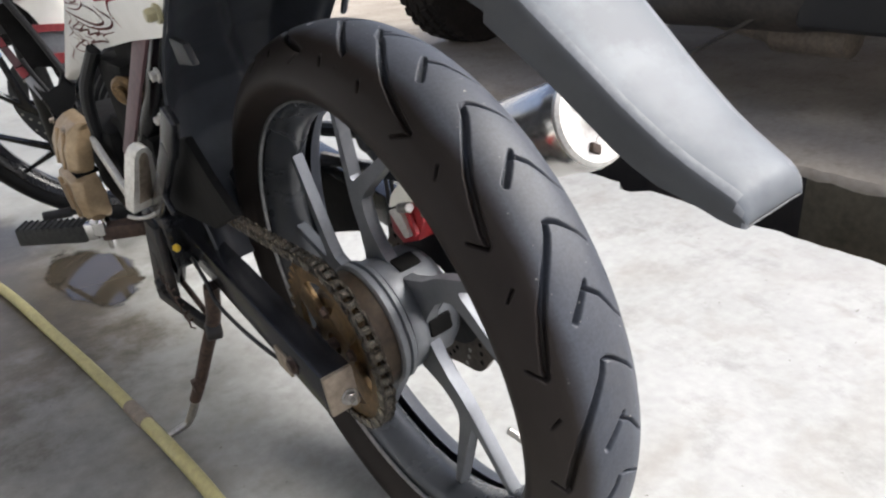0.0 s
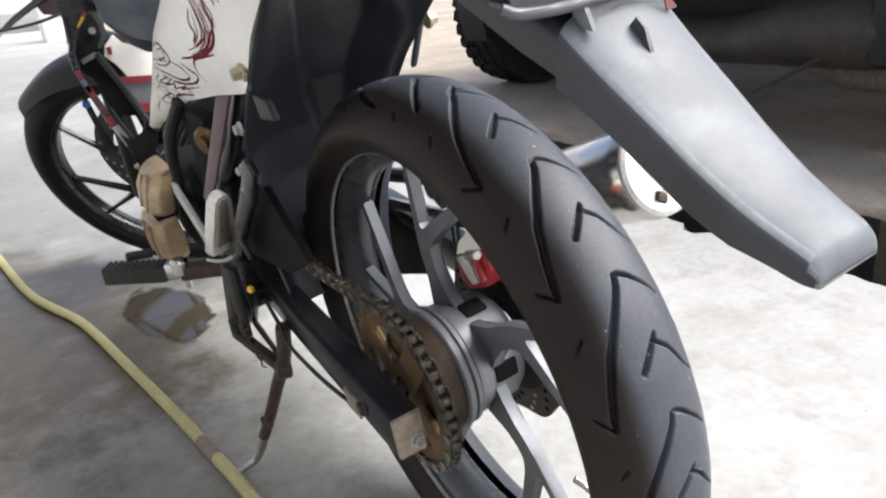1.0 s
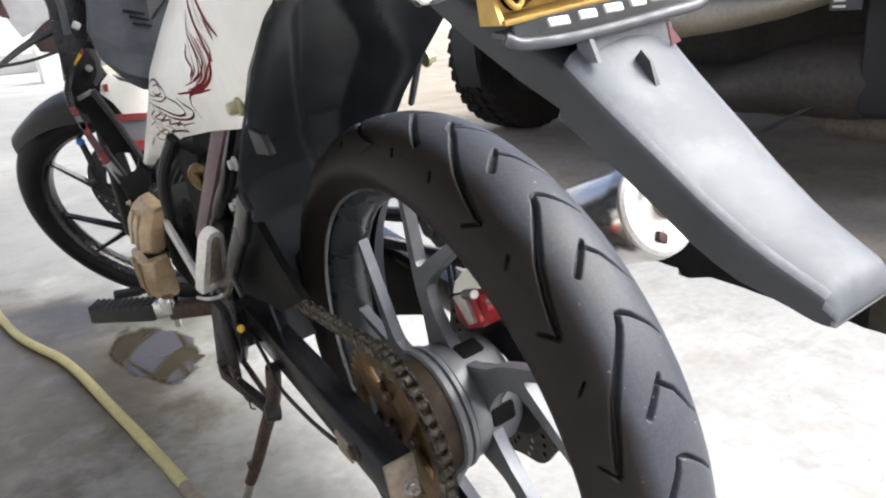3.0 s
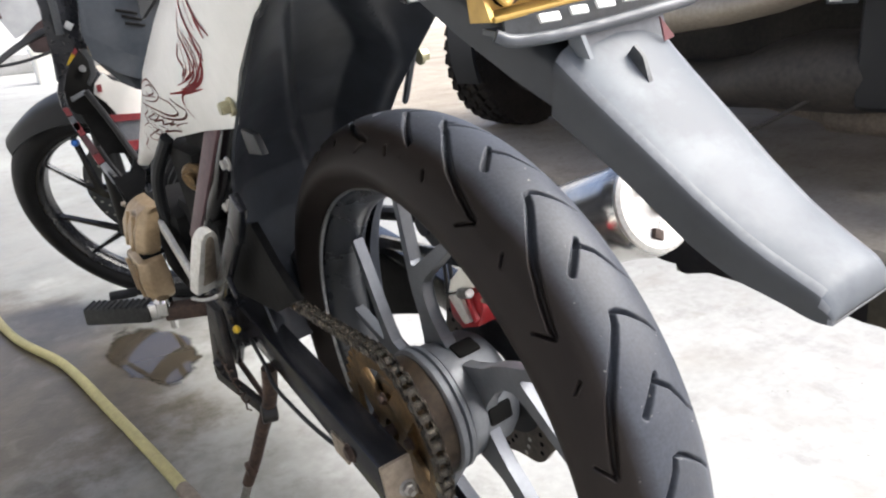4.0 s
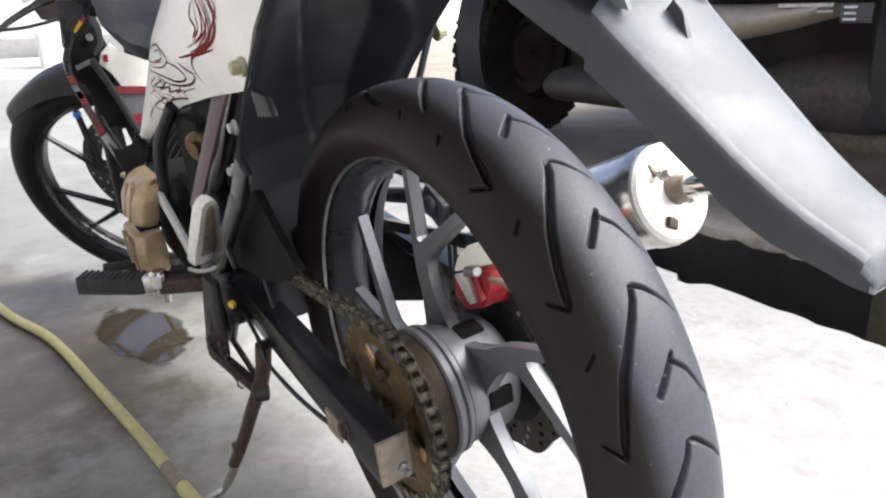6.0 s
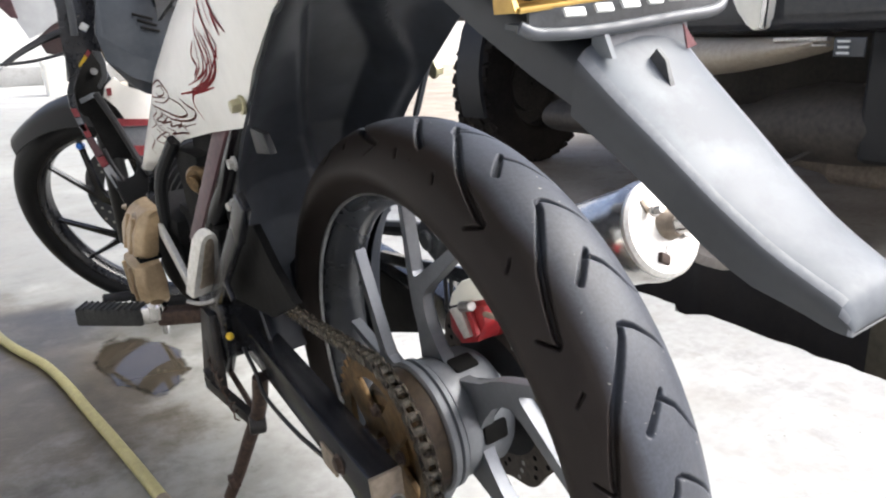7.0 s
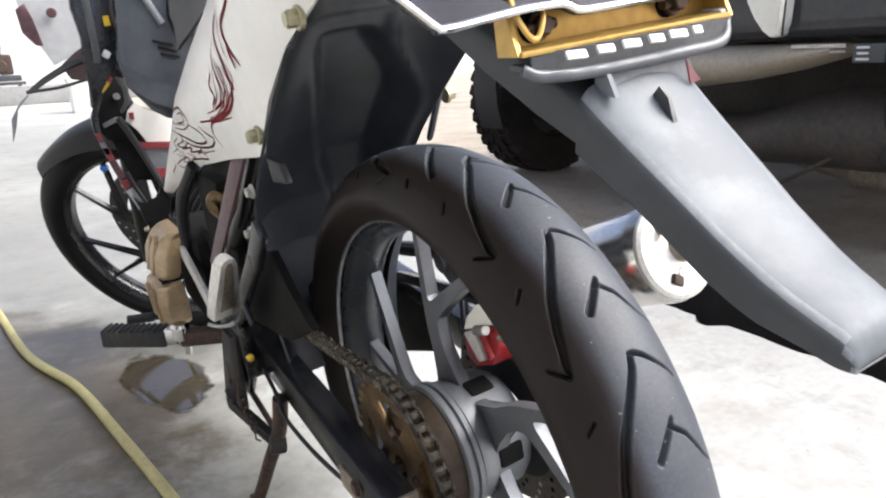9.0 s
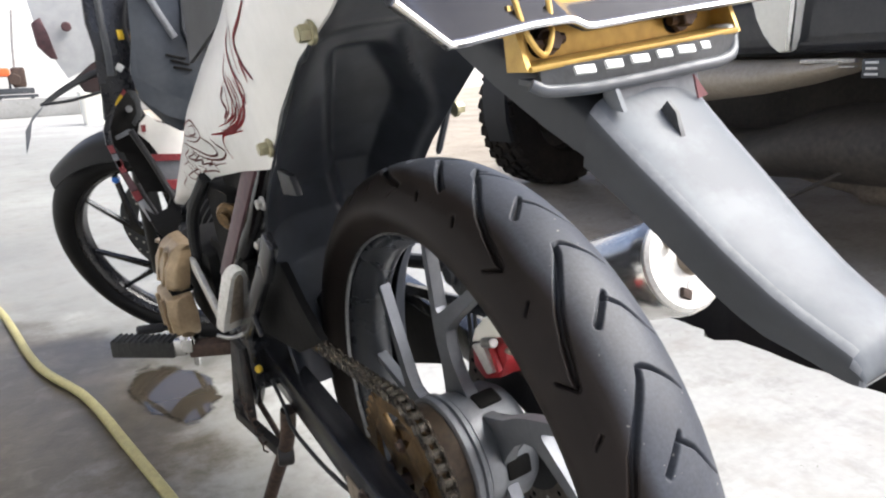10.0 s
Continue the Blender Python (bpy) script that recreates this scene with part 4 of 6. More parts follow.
# plate holder
holder = part("plate_tray", bent_sheet(16, 5, lambda u, v: (-0.058 + 0.144 * u, -0.236 - 0.006 * math.sin(math.pi * u) + 0.030 * v, 0.3555 + 0.0035 * (2 * u - 1) ** 2 + 0.004 * v), 0.003), DARK_GREY_PLASTIC, bike, "grey plastic tray with pale bars")
part("tray_front", bent_sheet(16, 3, lambda u, v: (-0.067 + 0.149 * u, -0.238 - 0.006 * math.sin(math.pi * u), 0.356 + 0.013 * v), 0.002), DARK_GREY_PLASTIC, holder)
part("tray_lip", tube([(-0.071, -0.235, 0.362), (-0.062, -0.239, 0.3575), (-0.03, -0.243, 0.3550), (0.03, -0.244, 0.3548), (0.072, -0.240, 0.3555), (0.083, -0.234, 0.368)], 0.0034, 12, 8), GLOSS_GREY, holder, "glossy pale lip of the tray")
part("side_gloss", box((0.080, -0.228, 0.364), (0.010, 0.020, 0.020), 0.004), WHITE_PLASTIC, holder, "white glossy end of the tray")
for x, w in ((-0.047, 0.015), (-0.028, 0.013), (-0.010, 0.014), (0.008, 0.012), (0.025, 0.015), (0.041, 0.008)):
    part("pale_bar", box((x, -0.2460 - 0.0045 * math.cos(x * 18), 0.3660), (w * 0.9, 0.002, 0.0048), 0.0008, Matrix.Rotation(radians(4), 4, 'Y') @ Matrix.Rotation(radians(-28), 4, 'X')), WHITE_PLASTIC, holder)
gold = part("gold_bracket", join(box((0.004, -0.230, 0.3705), (0.155, 0.020, 0.003), 0.001, Matrix.Rotation(radians(4), 4, 'X')), box((0.004, -0.219, 0.386), (0.155, 0.003, 0.034), 0.001), side_plate([(-0.238, 0.369), (-0.220, 0.369), (-0.220, 0.402), (-0.226, 0.402)], -0.075, 0.003), side_plate([(-0.240, 0.369), (-0.220, 0.369), (-0.220, 0.402), (-0.226, 0.402)], 0.080, 0.003)), GOLD_PAINT, bike, "gold-coloured metal plate bracket")
for x in (-0.050, 0.050):
    part("bracket_slot", cyl((x - 0.002, -0.2208, 0.382), (x - 0.002, -0.2212, 0.382), 0.009, 16), DARK_HOLE, gold)
    part("bracket_bolt", join(hexbolt((x, -0.2215, 0.381), (0, -1, 0.1), 0.0055, 0.010), cyl((x - 0.010, -0.225, 0.381), (x + 0.010, -0.225, 0.382), 0.003, 10)), RUST, gold)
part("dark_writing", box((0.006, -0.2212, 0.3895), (0.060, 0.001, 0.004), 0.0003), DARK_HOLE, gold)
part("cable", tube([(-0.070, -0.226, 0.405), (-0.072, -0.236, 0.388), (-0.064, -0.238, 0.376), (-0.056, -0.236, 0.385), (-0.050, -0.228, 0.402)], 0.0016, 8, 8), GOLD_PAINT, gold)


def plate_edge(u):
    """Height of the plate's wavy lower edge."""
    x = -0.145 + 0.263 * u
    return 0.3862 + 0.0052 / (1 + math.exp((x + 0.040) / 0.0022)) - 0.003 * max(0, min(1, (-0.07 - x) / 0.04)) + 0.86 * max(0, -0.119 - x)


plate_ob = part("plate", bent_sheet(60, 6, lambda u, v: (-0.145 + 0.263 * u, -0.238 + 0.10 * v, plate_edge(u) + 0.075 * v), 0.003), BLACK_PAINT, bike, "glossy black plate with a bright trim")
part("plate_trim", tube([(-0.145 + 0.263 * u, -0.2395, plate_edge(u)) for u in (k / 70 for k in range(71))], 0.0022, 8), CHROME, plate_ob)
# inner fender, tail, side panel
GUARD = [(0.215, -0.02), (0.252, 0.06), (0.262, 0.13), (0.250, 0.185), (0.222, 0.228), (0.175, 0.272), (0.120, 0.314), (0.067, 0.352), (0.0, 0.398), (-0.07, 0.44), (-0.12, 0.47)]


def ramp(x, a, b):
    k = max(0.0, min(1.0, (x - a) / (b - a)))
    return k * k * (3 - 2 * k)


def guard_point(u, v):
    k = u * (len(GUARD) - 1)
    i = min(int(k), len(GUARD) - 2)
    y = GUARD[i][0] + (GUARD[i + 1][0] - GUARD[i][0]) * (k - i)
    z = GUARD[i][1] + (GUARD[i + 1][1] - GUARD[i][1]) * (k - i)
    s = 2 * v - 1
    wide = 0.40 + 0.60 * max(0, min(1, (z - 0.07) / 0.06))      # only its left side reaches down to the chain
    left = 0.50 - 0.70 * (u - 0.40)
    right = 0.90 - 0.34 * ramp(u, 0.56, 0.78)
    dent = 0.016 * ramp(v, left - 0.05, left + 0.05) * (1 - ramp(v, right - 0.13, right)) * (1 - ramp(u, 0.715, 0.745))
    ridge = 0.006 * math.exp(-((v - right - 0.035) / 0.03) ** 2) * ramp(u, 0.34, 0.42) * (1 - ramp(u, 0.72, 0.78))
    ledge = 0.007 * ramp(u, 0.765, 0.785)
    back = ridge + ledge - dent
    return (-0.104 + 0.192 * v * wide, y + 0.030 - 0.03 * s ** 4 - 0.8 * back, z + 0.022 - 0.022 * s ** 4 - 0.6 * back)


guard = part("inner_fender", bent_sheet(110, 64, guard_point, 0.003), FENDER_BLACK, bike, "black plastic inner fender ahead of the rear wheel")
part("fender_flange", tube([(0.098, 0.118 + 0.021 * k, 0.352 - 0.031 * k) for k in range(4)], 0.009, 8, 6, flat=0.45), FENDER_BLACK, guard, "folded edge strip of the fender")
part("fender_gusset", plate([(0.134, 0.286), (0.098, 0.284), (0.086, 0.266), (0.128, 0.262)], lambda u, v, w: (-0.1065 + w, u, v), 0.007, 0.002), BLACK_PLASTIC, guard, "dark corner gusset")
part("seat_cover", bent_sheet(10, 6, lambda u, v: (-0.096 + 0.02 * v, 0.16 + 0.30 * u, 0.45 - 0.06 * u + 0.2 * v), 0.004), BLACK_PLASTIC, bike, "black cover above the side panel")
part("battery_box", box((-0.03, 0.40, 0.24), (0.12, 0.13, 0.20), 0.012), GRIME_SHADE, bike, "black battery box")


def curve_at(knots, y):
    ys = [k[0] for k in knots]
    return float(np.interp(y, ys, [k[1] for k in knots]))


PANEL_LOW = [(-0.25, 0.475), (-0.08, 0.428), (-0.055, 0.415), (0.023, 0.386), (0.062, 0.363), (0.100, 0.340), (0.135, 0.309), (0.157, 0.2855), (0.165, 0.283), (0.286, 0.268), (0.45, 0.242), (0.561, 0.211), (0.70, 0.178), (0.764, 0.159)]
PANEL_HIGH = [(-0.25, 0.60), (0.10, 0.56), (0.165, 0.49), (0.178, 0.455), (0.239, 0.428), (0.367, 0.385), (0.524, 0.325), (0.676, 0.229), (0.764, 0.165)]


def panel_x(y, z):
    """The gentle bulge of the white side panel."""
    lo, hi = curve_at(PANEL_LOW, y), curve_at(PANEL_HIGH, y)
    v = (z - lo) / max(hi - lo, 0.01)
    return -0.107 + 0.012 * (2 * v - 1) ** 2 - 0.004


def panel_point(u, v):
    y = -0.25 + (0.764 + 0.25) * u
    lo, hi = curve_at(PANEL_LOW, y), curve_at(PANEL_HIGH, y)
    z = lo + (hi - lo) * v
    return (panel_x(y, z), y, z)


side_panel = part("side_panel", bent_sheet(150, 36, panel_point, 0.004), WHITE_PAINT, bike, "white side panel with dark red flowing lines")
for y, z in ((-0.024, 0.404), (0.142, 0.3065)):
    x = panel_x(y, z) - 0.004
    part("panel_bolt", join(hexbolt((x, y, z), (-1, 0, 0), 0.0068, 0.012), cyl((x - 0.011, y, z), (x - 0.013, y, z), 0.0055, 16)), ZINC, side_panel)
part("far_bolt", hexbolt((0.107, 0.152, 0.3045), (1, 0, 0), 0.0068, 0.012), ZINC, bike)


def ribbon(pts, width, taper=True):
    """A thin raised line on the panel through (y, z) points."""
    p = smooth_path([(0, y, z) for y, z in pts], 8)
    bm = bmesh.new()
    last = None
    for i, q in enumerate(p):
        d = (p[min(i + 1, len(p) - 1)] - p[max(i - 1, 0)]).normalized()
        s = Vector((0, -d.z, d.y))
        w = width / 2 * ((0.45 + 0.75 * math.sin(math.pi * i / (len(p) - 1))) if taper else 1)
        row = []
        for t in (-w, w):
            c = q + s * t
            row.append(bm.verts.new((panel_x(c.y, c.z) - 0.0047, c.y, c.z)))
        if last:
            bm.faces.new((last[0], last[1], row[1], row[0]))
        last = row
    bmesh.ops.solidify(bm, geom=bm.faces[:], thickness=0.0005)
    return bm


# decoration: flowing lines only
for width, pts in (
        (0.0062, [(0.097, 0.438), (0.122, 0.424), (0.152, 0.408), (0.145, 0.390), (0.126, 0.372)]),
        (0.0060, [(0.182, 0.420), (0.192, 0.407), (0.191, 0.394), (0.174, 0.372), (0.161, 0.349)]),
        (0.0022, [(0.157, 0.421), (0.166, 0.404), (0.163, 0.388), (0.156, 0.377)]),
        (0.0040, [(0.204, 0.397), (0.221, 0.378), (0.213, 0.366), (0.203, 0.350), (0.209, 0.335), (0.244, 0.324)]),
        (0.0036, [(0.212, 0.380), (0.202, 0.367), (0.190, 0.350), (0.200, 0.334), (0.239, 0.322), (0.285, 0.316)]),
        (0.0034, [(0.215, 0.366), (0.209, 0.351), (0.221, 0.336), (0.251, 0.328)]),
        (0.0046, [(0.234, 0.366), (0.250, 0.352), (0.239, 0.341), (0.257, 0.331)]),
        (0.0050, [(0.184, 0.372), (0.169, 0.356), (0.179, 0.337), (0.217, 0.323), (0.282, 0.3135), (0.341, 0.308)]),
        (0.0030, [(0.196, 0.372), (0.182, 0.356), (0.189, 0.338), (0.226, 0.3235), (0.262, 0.3185)]),
        (0.0026, [(0.224, 0.372), (0.226, 0.354), (0.230, 0.340), (0.262, 0.3265)]),
        (0.0028, [(0.180, 0.3822), (0.164, 0.370), (0.158, 0.358), (0.184, 0.3406), (0.214, 0.3284), (0.258, 0.3206)]),
        (0.0026, [(0.202, 0.3757), (0.188, 0.3596), (0.199, 0.343), (0.232, 0.3306), (0.291, 0.3203)]),
        (0.0055, [(0.150, 0.3900), (0.145, 0.3814), (0.140, 0.3697)]),
        (0.0040, [(0.199, 0.321), (0.244, 0.3155), (0.286, 0.310), (0.300, 0.297), (0.288, 0.282)])):
    part("decal_line", ribbon(pts, width * 0.72), RED_DECAL, side_panel)
for width, pts in (
        (0.0034, [(0.427, 0.299), (0.520, 0.296), (0.524, 0.309), (0.464, 0.319), (0.423, 0.312), (0.408, 0.302), (0.445, 0.292), (0.506, 0.290)]),
        (0.0030, [(0.483, 0.309), (0.446, 0.313), (0.432, 0.304), (0.470, 0.299), (0.486, 0.303)]),
        (0.0036, [(0.528, 0.285), (0.463, 0.281), (0.395, 0.277), (0.349, 0.284), (0.367, 0.295), (0.410, 0.300)]),
        (0.0036, [(0.483, 0.277), (0.422, 0.271), (0.342, 0.277), (0.309, 0.289), (0.338, 0.296), (0.356, 0.302)]),
        (0.0030, [(0.490, 0.274), (0.468, 0.269), (0.498, 0.261), (0.445, 0.267), (0.461, 0.259), (0.407, 0.266), (0.394, 0.261)]),
        (0.0030, [(0.484, 0.256), (0.453, 0.253), (0.476, 0.247), (0.420, 0.254), (0.390, 0.256), (0.391, 0.264), (0.332, 0.273)]),
        (0.0028, [(0.518, 0.259), (0.498, 0.250), (0.530, 0.241), (0.494, 0.238), (0.521, 0.230)]),
        (0.0026, [(0.489, 0.2832), (0.475, 0.2742), (0.523, 0.2641), (0.484, 0.264), (0.452, 0.2728), (0.437, 0.2693)]),
        (0.0026, [(0.547, 0.2505), (0.530, 0.2436), (0.571, 0.2311), (0.543, 0.2283), (0.510, 0.2402)]),
        (0.0028, [(0.485, 0.2475), (0.480, 0.2412), (0.514, 0.2329), (0.513, 0.2258)]),
        (0.0026, [(0.591, 0.238), (0.588, 0.2277), (0.627, 0.2117), (0.628, 0.2016)]),
        (0.0030, [(0.417, 0.2732), (0.396, 0.2696), (0.426, 0.2609), (0.385, 0.2675)]),
        (0.0026, [(0.540, 0.2611), (0.525, 0.2541), (0.511, 0.2486), (0.488, 0.2473), (0.527, 0.2334)]),
        (0.0026, [(0.522, 0.2847), (0.507, 0.2765), (0.541, 0.2658), (0.530, 0.2586), (0.570, 0.2485)]),
        (0.0026, [(0.589, 0.2155), (0.595, 0.2061), (0.639, 0.193)])):
    part("decal_line", ribbon(pts, width * 0.72), BROWN_DECAL, side_panel)

# frame, hangers, pegs and levers
hanger = part("peg_hanger", join(bar((-0.128, 0.128, 0.222), (-0.132, 0.165, 0.178), 0.024, 0.010, 0.003), bar((-0.132, 0.160, 0.184), (-0.140, 0.285, 0.078), 0.020, 0.010, 0.003), bar((-0.138, 0.240, 0.128), (-0.140, 0.205, 0.100), 0.008, 0.006, 0.002)), BLACK_PAINT, bike, "dark cast footpeg hanger")


def folded_peg():
    """A tapered slab with a round upper end, folded up against its hanger, its broad face to the rear."""
    low, top = Vector((-0.1510, 0.302, 0.086)), Vector((-0.1375, 0.272, 0.166))
    d = (top - low).normalized()
    s = Vector((0.94, 0.34, 0)).normalized()
    s = (s - d * s.dot(d)).normalized()
    t = d.cross(s)
    n = (top - low).length
    out = [(0.0, -0.0185), (n * 0.35, -0.0160), (n - 0.014, -0.0115)] + [(n - 0.014 + 0.0115 * math.sin(a), -0.0115 * math.cos(a)) for a in (math.pi * k / 8 for k in range(1, 8))] + [(n - 0.014, 0.0115), (n * 0.35, 0.0160), (0.0, 0.0185)]
    slab = plate(out, lambda u, v, w: low + d * u + s * v + t * (w - 0.008), 0.016, 0.0035)
    inner = [(0.012 + (u - 0.012) * 0.0 if u < 0.012 else u - 0.006, v * 0.55) for u, v in out]
    return slab, plate(inner, lambda u, v, w: low + d * u + s * v - t * (w + 0.0055), 0.0035, 0.0008), plate(inner, lambda u, v, w: low + d * u + s * v + t * (w + 0.0055), 0.0035, 0.0008)


slab, face_a, face_b = folded_peg()
fold = part("folded_peg", slab, SILVER, bike, "silver folded-up pillion footpeg")
part("peg_groove", join(face_a, face_b), STEEL_BROWN, fold, "brown-stained face of the peg")
part("peg_hinge", tube([(-0.170, 0.306, 0.078), (-0.160, 0.298, 0.074), (-0.148, 0.292, 0.074), (-0.136, 0.288, 0.079)], 0.0026, 8, 6), STEEL, fold)
part("hanger_bolt", hexbolt((-0.128, 0.160, 0.212), (-1, -0.2, 0), 0.0048, 0.008), STEEL, hanger)
part("hanger_strut", bar((-0.140, 0.560, 0.106), (-0.140, 0.425, 0.048), 0.022, 0.008, 0.003), SILVER, bike, "silver alloy strut")
part("strap", bar((-0.090, 0.285, 0.275), (-0.137, 0.360, 0.128), 0.032, 0.004, 0.001, taper=0.8), PURPLE_DECAL, bike, "purple-brown flat metal stay")
part("horn", join(cyl((-0.09, 0.40, 0.199), (-0.112, 0.385, 0.197), 0.019, 24, 0.004), cyl((-0.112, 0.385, 0.197), (-0.117, 0.382, 0.196), 0.009, 16)), BRASS, bike, "rusty round part behind the stay")
part("frame_tube", tube([(-0.06, 0.275, 0.285), (-0.08, 0.34, 0.20), (-0.10, 0.42, 0.10), (-0.10, 0.42, -0.02)], 0.016, 12, 8), BLACK_PAINT, bike)
part("frame_tube", tube([(0.06, 0.275, 0.285), (0.08, 0.34, 0.20), (0.10, 0.42, 0.10), (0.10, 0.42, -0.02)], 0.016, 12, 8), BLACK_PAINT, bike)
part("frame_tube", tube([(-0.02, 0.35, 0.30), (-0.03, 0.6, 0.26), (-0.02, 0.85, 0.34)], 0.022, 12, 8), BLACK_PAINT, bike)
pivot = part("pivot_bracket", join(side_plate([(0.315, 0.055), (0.42, 0.065), (0.44, 0.0), (0.41, -0.055), (0.37, -0.06), (0.33, -0.02)], -0.135, 0.012, 0.003), box((-0.118, 0.385, 0.0), (0.04, 0.07, 0.07), 0.01)), BLACK_PAINT, bike, "black pivot bracket")
part("yellow_cap", cyl((-0.128, 0.312, 0.016), (-0.134, 0.309, 0.016), 0.0050, 16, 0.0015), YELLOW, bike, "small yellow cap")
part("stand_mount", join(bar((-0.138, 0.368, 0.035), (-0.147, 0.366, -0.068), 0.046, 0.012, 0.004), cyl((-0.150, 0.376, -0.052), (-0.160, 0.376, -0.054), 0.009, 14, 0.002)), STAND_BLACK, bike, "black lug that carries the side stand")
part("spring_hook", tube([(-0.13, 0.40, -0.05), (-0.125, 0.36, -0.075), (-0.12, 0.33, -0.10)], 0.004, 8, 6), RUST, bike)

peg = part("footpeg", bar((-0.196, 0.506, 0.004), (-0.274, 0.560, 0.014), 0.030, 0.026, 0.005, side=(0, 0, 1)), PEG_RUBBER, bike, "ribbed black rubber footpeg")
for k in range(11):
    c = Vector((-0.202, 0.510, 0.0115)).lerp(Vector((-0.270, 0.557, 0.0200)), k / 10)
    part("rib", box(c, (0.0034, 0.0300, 0.0150), 0.001, Matrix.Rotation(radians(-35), 4, 'Z')), PEG_RUBBER, peg)
part("peg_joint", join(cyl((-0.180, 0.492, 0.022), (-0.183, 0.494, -0.004), 0.0135, 20, 0.004), cyl((-0.176, 0.488, -0.003), (-0.178, 0.490, -0.026), 0.005, 12, 0.001), box((-0.190, 0.501, 0.006), (0.018, 0.026, 0.026), 0.005, Matrix.Rotation(radians(-35), 4, 'Z'))), CHROME, peg, "bright peg joint")
part("peg_bar", bar((-0.182, 0.494, 0.0), (-0.12, 0.46, -0.004), 0.022, 0.022, 0.004), RUST, peg)
part("gear_lever", join(bar((-0.150, 0.60, -0.012), (-0.200, 0.618, -0.001), 0.008, 0.006, 0.002), cyl((-0.198, 0.62, -0.001), (-0.238, 0.622, 0.006), 0.0075, 16, 0.002)), BLACK_PLASTIC, bike, "gear lever with a rubber tip")

def cover_block():
    """Two stacked lobes with a waist, tapering towards the outside."""
    rows = []
    for z, x0, x1, y0, y1 in ((-0.020, -0.176, -0.150, 0.595, 0.690), (-0.012, -0.188, -0.148, 0.585, 0.705), (0.020, -0.190, -0.146, 0.581, 0.708), (0.046, -0.186, -0.148, 0.585, 0.705), (0.052, -0.174, -0.148, 0.592, 0.695),
                              (0.058, -0.174, -0.148, 0.592, 0.695), (0.064, -0.182, -0.146, 0.586, 0.705), (0.095, -0.176, -0.140, 0.581, 0.708), (0.120, -0.162, -0.132, 0.586, 0.700), (0.130, -0.150, -0.130, 0.575, 0.690)):
        c = 0.012
        rows.append([(x0 + c, y0, z), (x1, y0 + 0.004, z), (x1, y1, z), (x0 + c, y1, z), (x0, y1 - c, z), (x0 - 0.001, (y0 + y1) / 2, z), (x0, y0 + c, z)])
    bm = rings(rows)
    bmesh.ops.bevel(bm, geom=bm.edges[:], offset=0.0018, segments=1, affect='EDGES', profile=0.6)
    return bm


cover = part("engine_cover", cover_block(), TAN_PAINT, bike, "worn tan-painted engine side cover", angle=18)
for y in (0.612, 0.655):
    part("cover_rib", join(bar((-0.1905, y, -0.010), (-0.1920, y, 0.046), 0.010, 0.006, 0.002), bar((-0.1835, y, 0.066), (-0.1680, y, 0.118), 0.010, 0.006, 0.002)), TAN_PAINT, cover)
part("cover_seam", box((-0.160, 0.648, 0.055), (0.034, 0.112, 0.004), 0.001), DARK_HOLE, cover, "dark seam across the cover")
for y, z in ((0.600, 0.124), (0.685, 0.122), (0.600, -0.012)):
    part("cover_bolt", hexbolt((-0.164 if z > 0 else -0.186, y, z), (-1, 0, 0.3), 0.004, 0.006), STEEL_BROWN, cover)
part("engine_block", join(box((-0.03, 0.62, 0.05), (0.20, 0.22, 0.15), 0.02), cyl((0, 0.72, 0.06), (0, 0.90, 0.12), 0.065, 24, 0.01)), GRIME_SHADE, bike, "dark engine block")
for k in range(7):
    part("cooling_fin", cyl((0, 0.745 + 0.022 * k, 0.068 + 0.0073 * k), (0, 0.751 + 0.022 * k, 0.070 + 0.0073 * k), 0.082, 24), BLACK_PLASTIC, bike)
part("crankcase", join(box((-0.02, 0.47, 0.06), (0.18, 0.22, 0.16), 0.02), box((-0.07, 0.44, 0.17), (0.08, 0.12, 0.12), 0.015)), GRIME_SHADE, bike, "black crankcase and frame cover")

part("breather_hose", tube([(-0.11, 0.47, 0.24), (-0.128, 0.515, 0.19), (-0.132, 0.545, 0.14), (-0.130, 0.560, 0.105)], 0.009, 10, 8), BLACK_PLASTIC, bike, "black rubber breather hose")
part("gusset_bolt", hexbolt((-0.116, 0.169, 0.250), (-1, 0, 0), 0.0055, 0.008), STEEL, bike)

part("chain_guard", side_plate([(0.269, 0.16), (0.155, 0.189), (0.119, 0.152), (0.071, 0.129), (0.157, 0.087), (0.37, 0.053)], -0.116, 0.008, 0.002), GRIME_SHADE, bike, "grimy black cover over the chain run")

# side stand
stand = part("side_stand", join(bar((-0.156, 0.385, -0.068), (-0.131, 0.272, -0.090), 0.018, 0.012, 0.003), cyl((-0.123, 0.264, -0.089), (-0.142, 0.268, -0.086), 0.0125, 16, 0.002), bar((-0.134, 0.392, 0.020), (-0.152, 0.384, -0.074), 0.036, 0.016, 0.004)), STAND_BLACK, bike, "black painted side stand with rust")
part("stand_leg", tube([(-0.121, 0.246, -0.018), (-0.128, 0.262, -0.068), (-0.145, 0.285, -0.120), (-0.161, 0.302, -0.165), (-0.177, 0.319, -0.205)], 0.0098, 12, 6, r_end=0.0078), RUST, stand, "straight rusty leg")
part("stand_foot", tube([(-0.176, 0.318, -0.204), (-0.186, 0.327, -0.229), (-0.197, 0.334, -0.2455), (-0.214, 0.336, -0.2500), (-0.2315, 0.3365, -0.2520)], 0.0066, 10, 6, r_end=0.0045), STEEL, stand, "bright worn foot of the stand")
